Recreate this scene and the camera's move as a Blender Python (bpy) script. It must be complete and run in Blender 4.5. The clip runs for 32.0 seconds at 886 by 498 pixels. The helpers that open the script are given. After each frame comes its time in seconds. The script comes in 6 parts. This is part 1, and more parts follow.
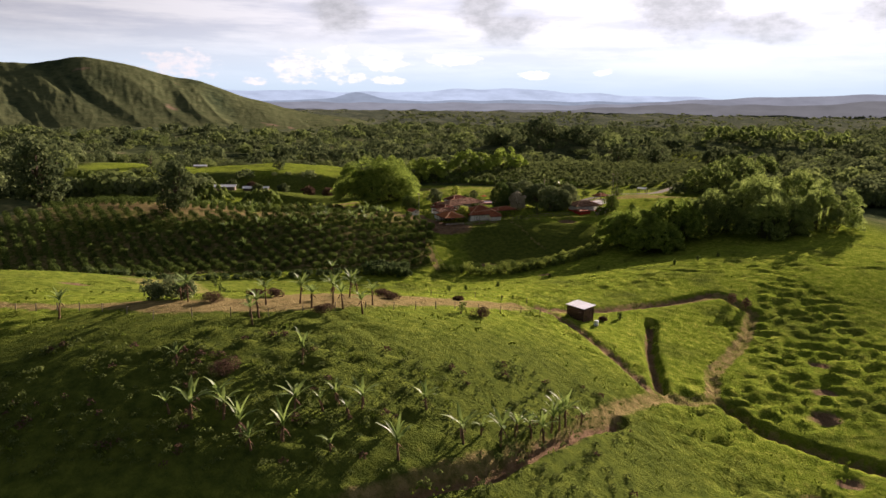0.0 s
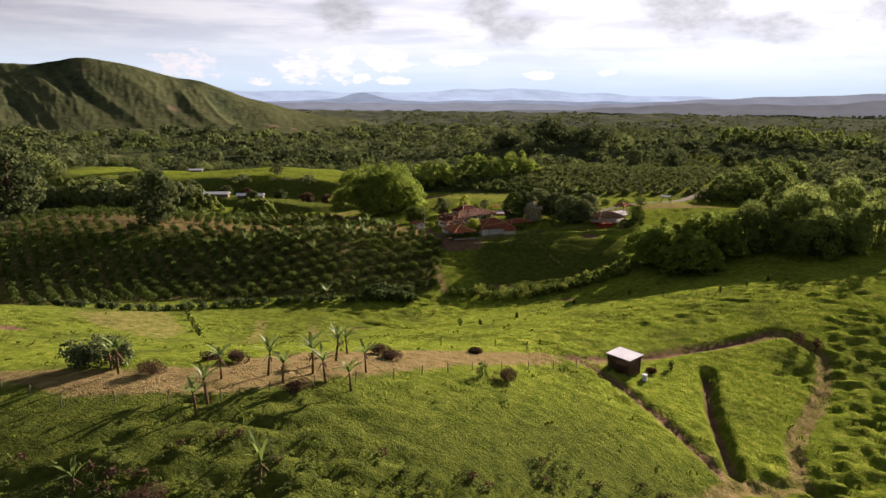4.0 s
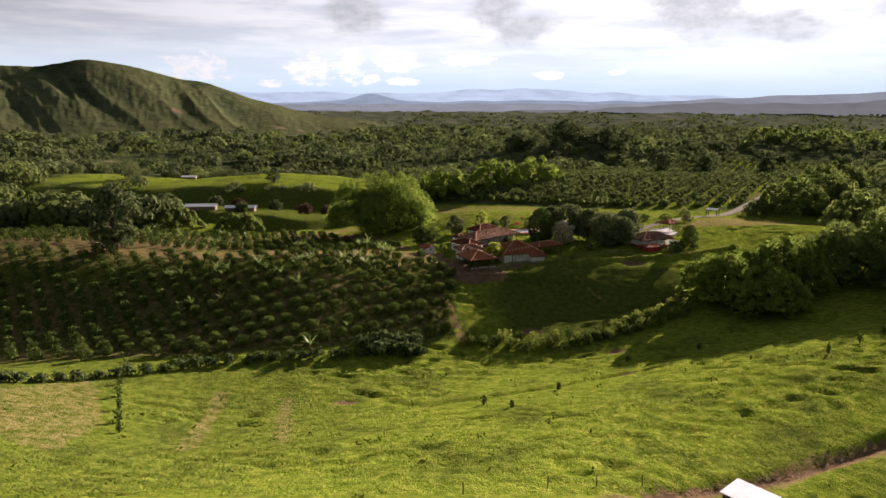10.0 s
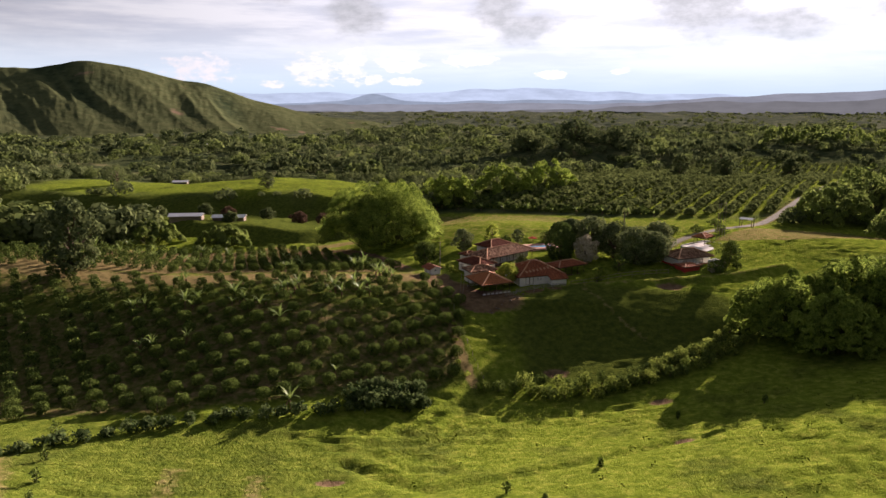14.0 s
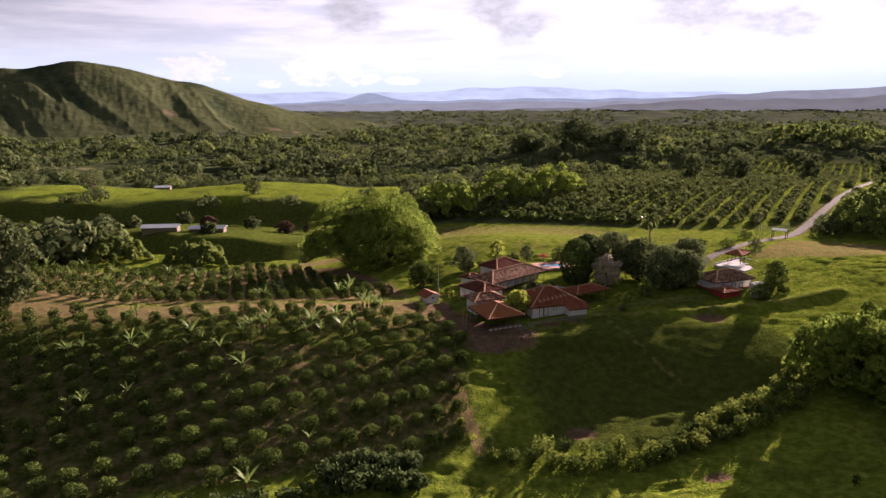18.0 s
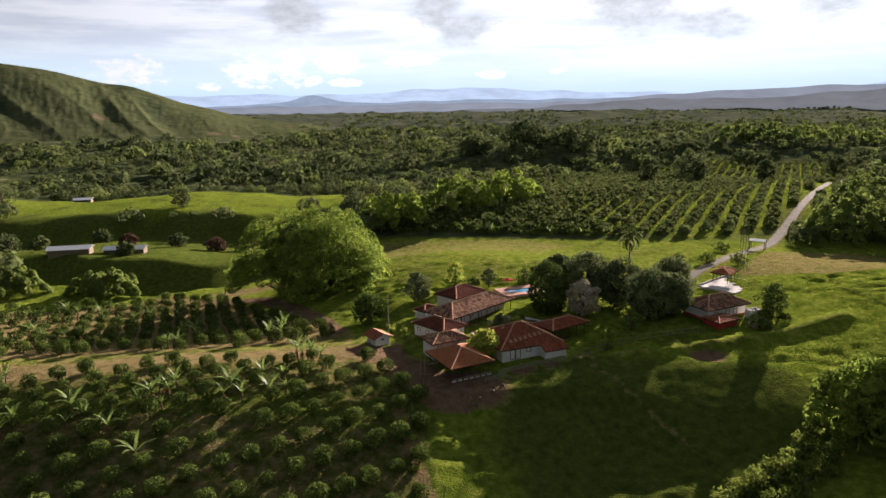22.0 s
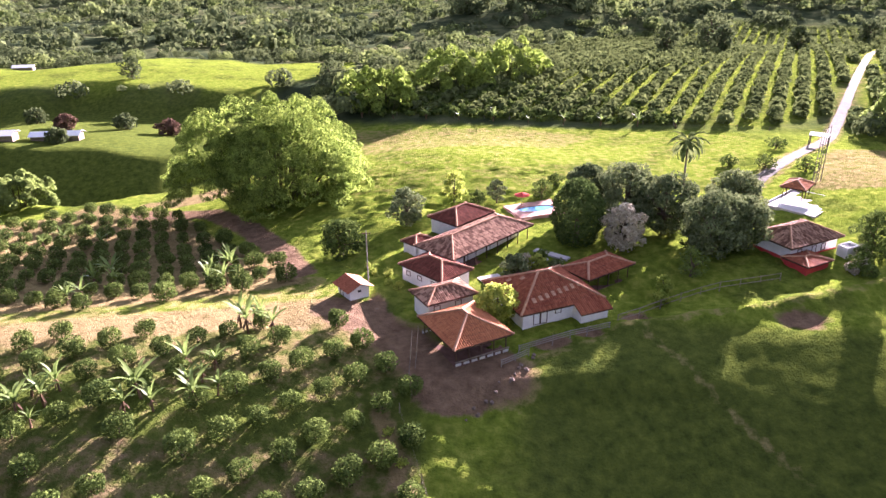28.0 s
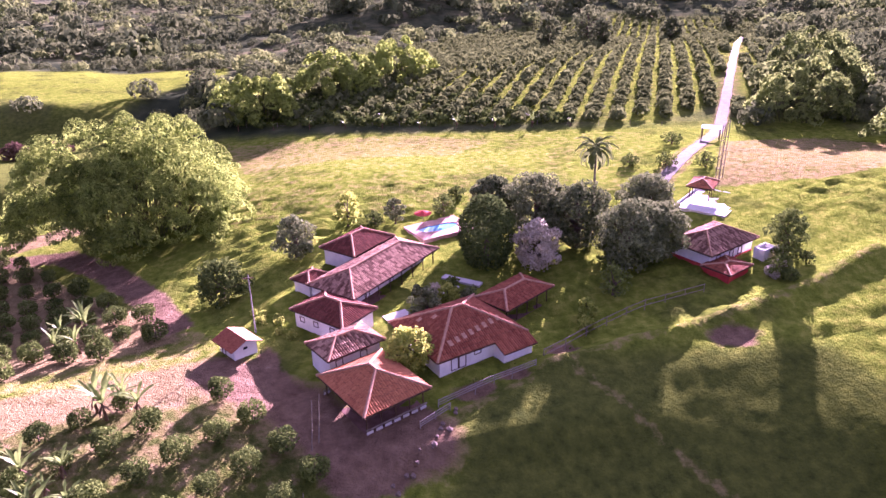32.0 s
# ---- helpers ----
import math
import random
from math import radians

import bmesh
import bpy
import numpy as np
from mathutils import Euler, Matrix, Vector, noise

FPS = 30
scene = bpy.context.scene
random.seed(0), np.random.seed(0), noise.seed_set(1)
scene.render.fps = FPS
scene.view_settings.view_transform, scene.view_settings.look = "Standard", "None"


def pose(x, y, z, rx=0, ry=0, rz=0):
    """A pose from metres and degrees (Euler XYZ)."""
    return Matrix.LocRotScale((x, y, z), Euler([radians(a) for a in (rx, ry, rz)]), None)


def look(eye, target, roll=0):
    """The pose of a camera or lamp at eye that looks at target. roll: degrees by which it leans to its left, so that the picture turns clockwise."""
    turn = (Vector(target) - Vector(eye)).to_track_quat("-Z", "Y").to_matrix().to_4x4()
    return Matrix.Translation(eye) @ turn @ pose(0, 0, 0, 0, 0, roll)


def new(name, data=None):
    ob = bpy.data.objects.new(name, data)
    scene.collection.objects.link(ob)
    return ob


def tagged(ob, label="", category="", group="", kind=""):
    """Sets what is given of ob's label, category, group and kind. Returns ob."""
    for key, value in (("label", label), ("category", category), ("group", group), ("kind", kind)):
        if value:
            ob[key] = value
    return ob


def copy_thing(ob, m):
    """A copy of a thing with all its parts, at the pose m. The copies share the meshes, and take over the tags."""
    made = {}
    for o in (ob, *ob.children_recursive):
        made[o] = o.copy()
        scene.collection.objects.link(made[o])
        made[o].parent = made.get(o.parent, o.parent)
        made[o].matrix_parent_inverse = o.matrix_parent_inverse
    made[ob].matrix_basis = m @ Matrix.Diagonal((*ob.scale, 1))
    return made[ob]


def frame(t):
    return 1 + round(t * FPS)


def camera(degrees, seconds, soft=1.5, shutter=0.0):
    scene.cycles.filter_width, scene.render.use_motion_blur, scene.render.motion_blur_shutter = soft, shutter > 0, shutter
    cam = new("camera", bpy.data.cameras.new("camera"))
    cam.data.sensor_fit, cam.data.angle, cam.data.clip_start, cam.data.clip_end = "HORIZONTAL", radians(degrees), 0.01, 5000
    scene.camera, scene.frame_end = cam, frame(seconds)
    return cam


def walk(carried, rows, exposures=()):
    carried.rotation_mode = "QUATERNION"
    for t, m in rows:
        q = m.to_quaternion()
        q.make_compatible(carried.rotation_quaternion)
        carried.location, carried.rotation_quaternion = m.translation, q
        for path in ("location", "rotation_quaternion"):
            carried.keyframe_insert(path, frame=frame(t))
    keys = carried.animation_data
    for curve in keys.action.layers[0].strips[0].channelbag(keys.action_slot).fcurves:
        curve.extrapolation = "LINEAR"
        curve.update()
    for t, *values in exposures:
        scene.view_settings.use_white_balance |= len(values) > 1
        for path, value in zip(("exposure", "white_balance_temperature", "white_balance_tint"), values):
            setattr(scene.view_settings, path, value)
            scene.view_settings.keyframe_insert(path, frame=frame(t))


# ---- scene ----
cam = camera(64.86, 32.0, 1.5)
# seconds, x, y, z, pitch, heading, roll
FLIGHT = [
    (0, 0.00, -0.00, 45.00, -12.25, 0.00, 0.69),
    (1, -0.23, 6.15, 45.11, -12.24, 0.07, 0.63),
    (2, -0.52, 12.28, 45.21, -12.23, 0.16, 0.57),
    (3, -0.85, 18.48, 45.30, -12.24, 0.31, 0.58),
    (3.5, -1.04, 21.48, 45.26, -12.24, 0.35, 0.59),
    (5.5, -1.55, 34.79, 45.29, -12.22, 0.61, 0.40),
    (6, -1.69, 37.88, 45.25, -12.22, 0.67, 0.38),
    (7, -1.93, 44.26, 45.30, -12.24, 0.83, 0.24),
    (8, -2.09, 50.99, 44.92, -12.19, 1.00, 0.27),
    (9, -2.47, 57.11, 44.77, -12.16, 1.08, 0.29),
    (10, -2.66, 63.31, 44.93, -12.20, 1.23, 0.22),
    (11, -3.13, 69.23, 45.03, -12.22, 1.27, 0.11),
    (12, -3.40, 75.39, 45.02, -12.24, 1.37, 0.04),
    (13, -3.73, 81.87, 44.96, -12.24, 1.43, -0.01),
    (14, -4.00, 88.19, 44.71, -12.20, 1.50, -0.07),
    (14.5, -4.01, 91.55, 44.55, -12.21, 1.57, -0.13),
    (16.5, -4.19, 104.02, 44.23, -12.17, 1.34, -0.26),
    (17, -4.29, 107.03, 44.33, -12.17, 1.37, -0.23),
    (18, -4.76, 113.10, 44.68, -12.28, 1.32, -0.38),
    (19, -4.69, 119.09, 44.54, -12.24, 1.01, -0.35),
    (19.5, -5.19, 122.11, 44.61, -12.27, -0.05, -0.42),
    (20, -5.21, 125.19, 44.80, -12.30, -0.29, -0.50),
    (20.5, -5.40, 128.22, 44.76, -12.28, -1.67, -0.57),
    (21, -5.50, 130.97, 44.79, -12.28, -2.34, -0.63),
    (21.5, -5.62, 133.87, 44.81, -12.25, -2.62, -0.72),
    (22, -5.60, 136.87, 44.82, -12.21, -3.07, -0.78),
    (22.5, -5.77, 139.84, 44.79, -12.20, -4.03, -0.84),
    (23, -5.80, 142.71, 44.74, -12.16, -4.02, -0.73),
    (23.5, -5.85, 145.40, 44.71, -12.10, -4.04, -0.60),
    (24, -5.77, 148.45, 44.81, -12.06, -4.04, -0.60),
    (24.5, -5.71, 151.22, 44.87, -12.18, -4.04, -0.58),
    (25, -5.67, 154.02, 44.87, -14.97, -4.04, -0.51),
    (25.5, -5.61, 156.95, 44.79, -17.79, -4.02, -0.49),
    (26, -5.53, 159.70, 44.75, -20.20, -4.01, -0.48),
    (26.5, -5.34, 162.76, 44.77, -21.14, -3.96, -0.45),
    (28.5, -4.96, 174.51, 44.35, -23.57, -4.10, -0.23),
    (29, -4.91, 177.27, 44.32, -23.52, -4.15, -0.14),
    (29.5, -4.75, 179.87, 44.38, -23.31, -4.05, -0.12),
    (30, -4.40, 181.89, 44.36, -23.48, -6.55, -0.32),
    (30.5, -4.32, 183.06, 44.28, -23.50, -8.41, -0.49),
    (31, -4.26, 183.65, 44.28, -23.52, -9.32, -0.60),
    (31.5, -4.08, 183.90, 44.18, -23.62, -11.20, -0.81),
    (32, -4.14, 183.82, 44.02, -23.58, -13.39, -0.95),
]


def aim(x, y, z, pitch, heading, roll):
    p, h = radians(pitch), radians(heading)
    d = (-math.sin(h) * math.cos(p) * 9, math.cos(h) * math.cos(p) * 9, math.sin(p) * 9)
    return look((x, y, z), (x + d[0], y + d[1], z + d[2]), roll)


EXPOSURES = [(0, 1.55, 6550, 38), (12, 1.55, 6500, 36), (19, 1.7, 6350, 50), (21, 1.65, 6250, 32), (24.5, 1.65, 6250, 38), (25.4, 2.15, 5900, 52), (26, 2.95, 5650, 56), (28.5, 3.4, 5550, 56), (30.5, 3.5, 5550, 70), (31.2, 3.45, 5550, 88), (32, 3.35, 5500, 108)]
walk(cam, [(r[0], aim(*r[1:])) for r in FLIGHT], EXPOSURES)

# ---- daylight: low sun ahead and to the right, broken cloud ----
SUN_AZ, SUN_EL = 35.0, 14.5  # degrees clockwise from +y, and above the horizon


def build_world():
    w = bpy.data.worlds.new("daylight")
    scene.world = w
    w.use_nodes = True
    nt = w.node_tree
    nt.nodes.clear()
    N, L = nt.nodes.new, nt.links.new

    def math_node(op, a, b=None):
        n = N("ShaderNodeMath")
        n.operation = op
        for i, v in enumerate((a, b)):
            if v is None:
                continue
            if isinstance(v, (int, float)):
                n.inputs[i].default_value = v
            else:
                L(v, n.inputs[i])
        return n.outputs[0]

    out, bg, sky = N("ShaderNodeOutputWorld"), N("ShaderNodeBackground"), N("ShaderNodeTexSky")
    sky.sky_type = "NISHITA"
    sky.sun_disc = False
    sky.sun_elevation, sky.sun_rotation = radians(SUN_EL), radians(SUN_AZ)
    sky.altitude, sky.air_density, sky.dust_density = 1200, 1.0, 2.0
    co, sep = N("ShaderNodeTexCoord"), N("ShaderNodeSeparateXYZ")
    L(co.outputs["Generated"], sep.inputs[0])
    x, y, z = sep.outputs
    az = math_node("MULTIPLY", math_node("ARCTAN2", x, y), 57.3)
    el = math_node("MULTIPLY", math_node("ARCSINE", z), 57.3)

    def drift(sx, sy, detail, rough, shift=0.0):
        """Uneven cloud stuff, stretched along the horizon."""
        v, n = N("ShaderNodeCombineXYZ"), N("ShaderNodeTexNoise")
        L(math_node("MULTIPLY", az, sx), v.inputs[0])
        L(math_node("MULTIPLY", el, sy), v.inputs[1])
        v.inputs[2].default_value = shift
        n.inputs["Scale"].default_value, n.inputs["Detail"].default_value, n.inputs["Roughness"].default_value = 1.0, detail, rough
        L(v.outputs[0], n.inputs["Vector"])
        return n.outputs[0]

    def grade(v, lo, hi, a=0.0, b=1.0):
        m = N("ShaderNodeMapRange")
        m.interpolation_type = "SMOOTHSTEP"
        for i, k in enumerate((lo, hi, a, b)):
            m.inputs[i + 1].default_value = k
        L(v, m.inputs[0])
        return m.outputs[0]

    def mix_of(f, a, b):
        m = N("ShaderNodeMix")
        m.data_type = "RGBA"
        for v, s in ((f, m.inputs["Factor"]), (a, m.inputs["A"]), (b, m.inputs["B"])):
            if isinstance(v, tuple):
                s.default_value = (*v, 1)
            elif isinstance(v, float):
                s.default_value = v
            else:
                L(v, s)
        return m.outputs["Result"]

    ragged, puffy = drift(0.34, 0.75, 7, 0.6), drift(0.75, 1.5, 7, 0.62, 3.0)

    def clouds(spots, stuff, rag, soft):
        """Single clouds, each an azimuth, an elevation and two half-widths in degrees, with torn edges."""
        best = None
        for a, e, wa, we in spots:
            dx = math_node("DIVIDE", math_node("SUBTRACT", az, a), wa)
            dy = math_node("DIVIDE", math_node("SUBTRACT", el, e), we)
            d = math_node("SQRT", math_node("ADD", math_node("MULTIPLY", dx, dx), math_node("MULTIPLY", dy, dy)))
            best = d if best is None else math_node("MINIMUM", best, d)
        v = math_node("ADD", math_node("SUBTRACT", 1.0, best), math_node("MULTIPLY", math_node("SUBTRACT", stuff, 0.5), rag))
        return grade(v, 0.0, soft)

    grey = clouds(((18.0, 6.3, 5.0, 3.0), (23.5, 5.2, 4.4, 1.6), (2.8, 7.0, 2.8, 3.0), (5.2, 5.2, 4.0, 1.6), (-8.2, 6.4, 3.2, 2.3), (31.0, 6.0, 2.8, 1.9), (-14.5, 8.2, 3.5, 1.4)), ragged, 1.5, 0.7)
    dull = clouds(((-28.0, 3.9, 10.0, 1.7), (-33.0, 6.5, 6.0, 1.2), (-10.0, 4.4, 6.0, 0.9), (12.0, 3.3, 5.0, 0.8), (27.0, 2.8, 7.0, 1.0)), ragged, 2.2, 1.4)
    towers = clouds(((-20.3, 2.2, 3.0, 1.2), (-11.6, 2.2, 2.4, 1.3), (-8.6, 2.5, 1.3, 1.5), (-5.0, 2.8, 2.4, 1.0), (-14.8, 1.1, 1.3, 0.35), (-4.7, 1.35, 1.6, 0.4), (7.0, 1.85, 1.4, 0.45), (12.5, 2.05, 0.8, 0.3), (0.6, 2.9, 2.4, 0.6), (-7.0, 1.4, 0.8, 0.5)), puffy, 2.4, 0.45)
    # broken white sheet, streaked along the horizon
    sheet = mix_of(grade(drift(0.07, 0.62, 8, 0.6, 7.0), 0.36, 0.62), (0.63, 0.755, 0.77), (0.88, 1.01, 0.95))
    sheet = mix_of(math_node("MULTIPLY", dull, 0.45), sheet, (0.53, 0.62, 0.635))
    sheet = mix_of(math_node("MULTIPLY", grey, 0.95), sheet, mix_of(grade(puffy, 0.3, 0.7), (0.44, 0.52, 0.49), (0.60, 0.695, 0.66)))
    # brighter towards the sun
    to_sun = N("ShaderNodeVectorMath")
    to_sun.operation = "DOT_PRODUCT"
    a, e = radians(SUN_AZ), radians(SUN_EL)
    to_sun.inputs[1].default_value = (math.sin(a) * math.cos(e), math.cos(a) * math.cos(e), math.sin(e))
    L(co.outputs["Generated"], to_sun.inputs[0])
    dome = N("ShaderNodeMapRange")
    for i, v in enumerate((0.13, 0.55, 1.0, 0.42)):
        dome.inputs[i + 1].default_value = v
    L(z, dome.inputs[0])
    glow = math_node("MULTIPLY", dome.outputs[0], math_node("ADD", 0.10, math_node("MULTIPLY", math_node("POWER", math_node("MAXIMUM", to_sun.outputs["Value"], 0.0), 1.2), 0.365)))

    def lit(c, gain):
        v = N("ShaderNodeVectorMath")
        v.operation = "SCALE"
        L(c, v.inputs[0])
        L(math_node("MULTIPLY", glow, gain), v.inputs["Scale"])
        return v.outputs[0]

    # clear sky in the gaps high up
    blue = N("ShaderNodeVectorMath")
    blue.operation = "MULTIPLY"
    blue.inputs[1].default_value = (0.028, 0.042, 0.048)
    L(sky.outputs[0], blue.inputs[0])
    gaps = N("ShaderNodeTexNoise")
    gaps.inputs["Scale"].default_value, gaps.inputs["Detail"].default_value = 4.5, 8
    L(co.outputs["Generated"], gaps.inputs["Vector"])
    cover = math_node("MAXIMUM", grade(gaps.outputs[0], 0.30, 0.46), grade(el, 12.0, 7.0))
    mix = mix_of(cover, blue.outputs[0], lit(sheet, 1.0))
    # pale moist air low over the valley, with the cumulus standing in front
    mix = mix_of(math_node("MULTIPLY", grade(el, 6.2, 0.4), 0.88), mix, mix_of(grade(el, 0.0, 3.5), (0.19, 0.28, 0.30), (0.25, 0.34, 0.345)))
    mix = mix_of(math_node("MULTIPLY", towers, grade(drift(1.1, 2.0, 6, 0.6, 5.0), 0.32, 0.62, 0.12, 0.95)), mix, lit(mix_of(1.0, (0.0, 0.0, 0.0), (1.05, 1.15, 1.06)), 1.0))
    L(mix, bg.inputs["Color"])
    bg.inputs["Strength"].default_value = 1.0
    L(bg.outputs[0], out.inputs[0])


build_world()
sun = new("sun", bpy.data.lights.new("sun", "SUN"))
sun.data.energy, sun.data.angle, sun.data.color = 5.0, radians(0.6), (1.0, 0.91, 0.74)
sun.matrix_world = look((0, 0, 0), (-math.sin(radians(SUN_AZ)) * math.cos(radians(SUN_EL)), -math.cos(radians(SUN_AZ)) * math.cos(radians(SUN_EL)), -math.sin(radians(SUN_EL))))
# ---- materials ----
def material(name, rough=0.8):
    m = bpy.data.materials.new(name)
    m.use_nodes = True
    b = m.node_tree.nodes["Principled BSDF"]
    b.inputs["Roughness"].default_value = rough
    b.inputs["Specular IOR Level"].default_value = 0.02
    return m, m.node_tree, b


def noise_node(nt, scale, detail=4, rough=0.55, vec=None):
    n = nt.nodes.new("ShaderNodeTexNoise")
    n.inputs["Scale"].default_value, n.inputs["Detail"].default_value, n.inputs["Roughness"].default_value = scale, detail, rough
    if vec is not None:
        nt.links.new(vec, n.inputs["Vector"])
    return n.outputs[0]


def ramp(nt, fac, stops):
    r = nt.nodes.new("ShaderNodeValToRGB")
    el = r.color_ramp.elements
    while len(el) < len(stops):
        el.new(0.5)
    for e, (p, c) in zip(el, stops):
        e.position, e.color = p, (*c, 1)
    nt.links.new(fac, r.inputs[0])
    return r.outputs[0]


def blend(nt, fac, a, b, mode="MIX"):
    m = nt.nodes.new("ShaderNodeMix")
    m.data_type, m.blend_type = "RGBA", mode
    for v, s in ((fac, m.inputs["Factor"]), (a, m.inputs["A"]), (b, m.inputs["B"])):
        if isinstance(v, (int, float)):
            s.default_value = v
        elif isinstance(v, tuple):
            s.default_value = (*v, 1)
        else:
            nt.links.new(v, s)
    return m.outputs["Result"]


def bumped(nt, bsdf, height, strength, distance):
    b = nt.nodes.new("ShaderNodeBump")
    b.inputs["Strength"].default_value, b.inputs["Distance"].default_value = strength, distance
    nt.links.new(height, b.inputs["Height"])
    nt.links.new(b.outputs[0], bsdf.inputs["Normal"])


def object_coords(nt):
    return nt.nodes.new("ShaderNodeTexCoord").outputs["Object"]


def surface(name, dark, light, scale=3.0, rough=0.85, bump=0.3, fine=25.0, spread=(0.35, 0.7), each=0.0, grain=0.35):
    """A weathered opaque surface: broad stains and fine grain."""
    m, nt, b = material(name, rough)
    co = object_coords(nt)
    big, small = noise_node(nt, scale, 6, 0.6, co), noise_node(nt, fine, 4, 0.6, co)
    c = ramp(nt, big, [(spread[0], dark), (spread[1], light)])
    c = blend(nt, grain, c, ramp(nt, small, [(0.36, dark), (0.64, light)]))
    if each:
        piece = nt.nodes.new("ShaderNodeNewGeometry").outputs["Random Per Island"]
        c = blend(nt, each, c, ramp(nt, piece, [(0.25, dark), (0.85, light)]))
    nt.links.new(c, b.inputs["Base Color"])
    bumped(nt, b, small, bump, 0.03)
    return m


def leaf(name, dark, light, through_light=0.45, scale=0.9, rough=0.6):
    """Foliage that lets sunlight through, varied from clump to clump and from plant to plant."""
    m, nt, b = material(name, rough)
    b.inputs["Specular IOR Level"].default_value = 0.0
    geo, info = nt.nodes.new("ShaderNodeNewGeometry"), nt.nodes.new("ShaderNodeObjectInfo")
    n = noise_node(nt, scale, 3, 0.6, geo.outputs["Position"])
    mixv = nt.nodes.new("ShaderNodeMath")
    mixv.operation = "MULTIPLY_ADD"
    nt.links.new(geo.outputs["Random Per Island"], mixv.inputs[0])
    mixv.inputs[1].default_value = 0.35
    nt.links.new(n, mixv.inputs[2])
    mix2 = nt.nodes.new("ShaderNodeMath")
    mix2.operation = "MULTIPLY_ADD"
    nt.links.new(info.outputs["Random"], mix2.inputs[0])
    mix2.inputs[1].default_value = 0.2
    nt.links.new(mixv.outputs[0], mix2.inputs[2])
    c = ramp(nt, mix2.outputs[0], [(0.45, dark), (1.05, light)])
    nt.links.new(c, b.inputs["Base Color"])
    tr = nt.nodes.new("ShaderNodeBsdfTranslucent")
    nt.links.new(c, tr.inputs["Color"])
    ms = nt.nodes.new("ShaderNodeMixShader")
    ms.inputs[0].default_value = through_light
    nt.links.new(b.outputs[0], ms.inputs[1])
    nt.links.new(tr.outputs[0], ms.inputs[2])
    nt.links.new(ms.outputs[0], nt.nodes["Material Output"].inputs["Surface"])
    return m


M_CITRUS = leaf("citrus_leaf", (0.026, 0.048, 0.013), (0.15, 0.20, 0.042), 0.2)
M_COFFEE = leaf("coffee_leaf", (0.040, 0.060, 0.022), (0.135, 0.165, 0.05), 0.35)
M_BANANA = leaf("banana_leaf", (0.06, 0.10, 0.022), (0.22, 0.30, 0.07), 0.45, 0.6, 0.45)
M_BANANA.node_tree.nodes["Principled BSDF"].inputs["Specular IOR Level"].default_value = 0.1
M_BAMBOO = leaf("bamboo_leaf", (0.072, 0.118, 0.02), (0.345, 0.44, 0.075), 0.55, 0.5)
M_BAMBOO_FAR = leaf("far_bamboo_leaf", (0.064, 0.100, 0.026), (0.28, 0.35, 0.085), 0.55, 0.15)
M_WOOD_FAR = leaf("far_wood_leaf", (0.034, 0.052, 0.022), (0.145, 0.175, 0.065), 0.3, 0.05)
M_GROVE_FAR = leaf("far_grove_leaf", (0.06, 0.088, 0.028), (0.18, 0.22, 0.062), 0.4, 0.08)
M_MANGO = leaf("mango_leaf", (0.046, 0.070, 0.026), (0.205, 0.24, 0.098), 0.25)
M_DOME = leaf("clipped_dark_leaf", (0.030, 0.055, 0.014), (0.09, 0.13, 0.032), 0.3)
M_PALE = leaf("pale_grey_leaf", (0.34, 0.29, 0.19), (0.66, 0.60, 0.44), 0.4)
M_LIME = leaf("lime_leaf", (0.14, 0.22, 0.03), (0.42, 0.46, 0.08), 0.5)
M_GULLY = leaf("gully_leaf", (0.055, 0.09, 0.016), (0.24, 0.29, 0.055), 0.4)
M_PALM = leaf("palm_frond", (0.06, 0.09, 0.025), (0.16, 0.19, 0.06), 0.4)
M_DRYBUSH = leaf("dry_brush", (0.055, 0.034, 0.022), (0.14, 0.088, 0.055), 0.2)
M_GRASS = leaf("tall_grass", (0.06, 0.10, 0.012), (0.17, 0.21, 0.03), 0.2, 0.12)
M_STEM = surface("banana_stem", (0.09, 0.055, 0.03), (0.20, 0.13, 0.07), 2.0)
M_BARK = surface("bark", (0.07, 0.05, 0.035), (0.17, 0.13, 0.09), 2.0)
M_CULM = surface("bamboo_culm", (0.05, 0.055, 0.022), (0.12, 0.12, 0.05), 2.0)
M_TILE = surface("clay_tile", (0.15, 0.040, 0.022), (0.37, 0.135, 0.065), 0.8, 0.85, 0.4, 4.0, grain=0.6, each=0.35)
M_TILE_NEW = surface("orange_clay_tile", (0.26, 0.090, 0.040), (0.50, 0.20, 0.085), 0.8, 0.85, 0.4, 4.0, grain=0.6, each=0.25)
M_TILE_OLD = surface("mossy_clay_tile", (0.085, 0.036, 0.022), (0.46, 0.28, 0.175), 1.4, 0.9, 0.5, 3.6, grain=0.6, each=0.65)
M_TILE_DARK = surface("dark_red_tile", (0.08, 0.026, 0.018), (0.21, 0.075, 0.045), 1.4, 0.9, 0.5, 3.6, grain=0.6, each=0.4)
M_RIDGE = surface("pale_ridge_tile", (0.28, 0.145, 0.08), (0.50, 0.30, 0.18), 2.0)
M_WHITE = surface("white_limewash", (0.62, 0.59, 0.54), (0.82, 0.80, 0.76), 0.8, 0.9, 0.15)
M_RED = surface("red_paint", (0.40, 0.04, 0.035), (0.55, 0.08, 0.06), 0.8, 0.7, 0.1)
M_TIMBER = surface("dark_timber", (0.05, 0.03, 0.02), (0.13, 0.08, 0.05), 3.0)
M_POST = surface("grey_post", (0.14, 0.11, 0.08), (0.30, 0.25, 0.19), 4.0)
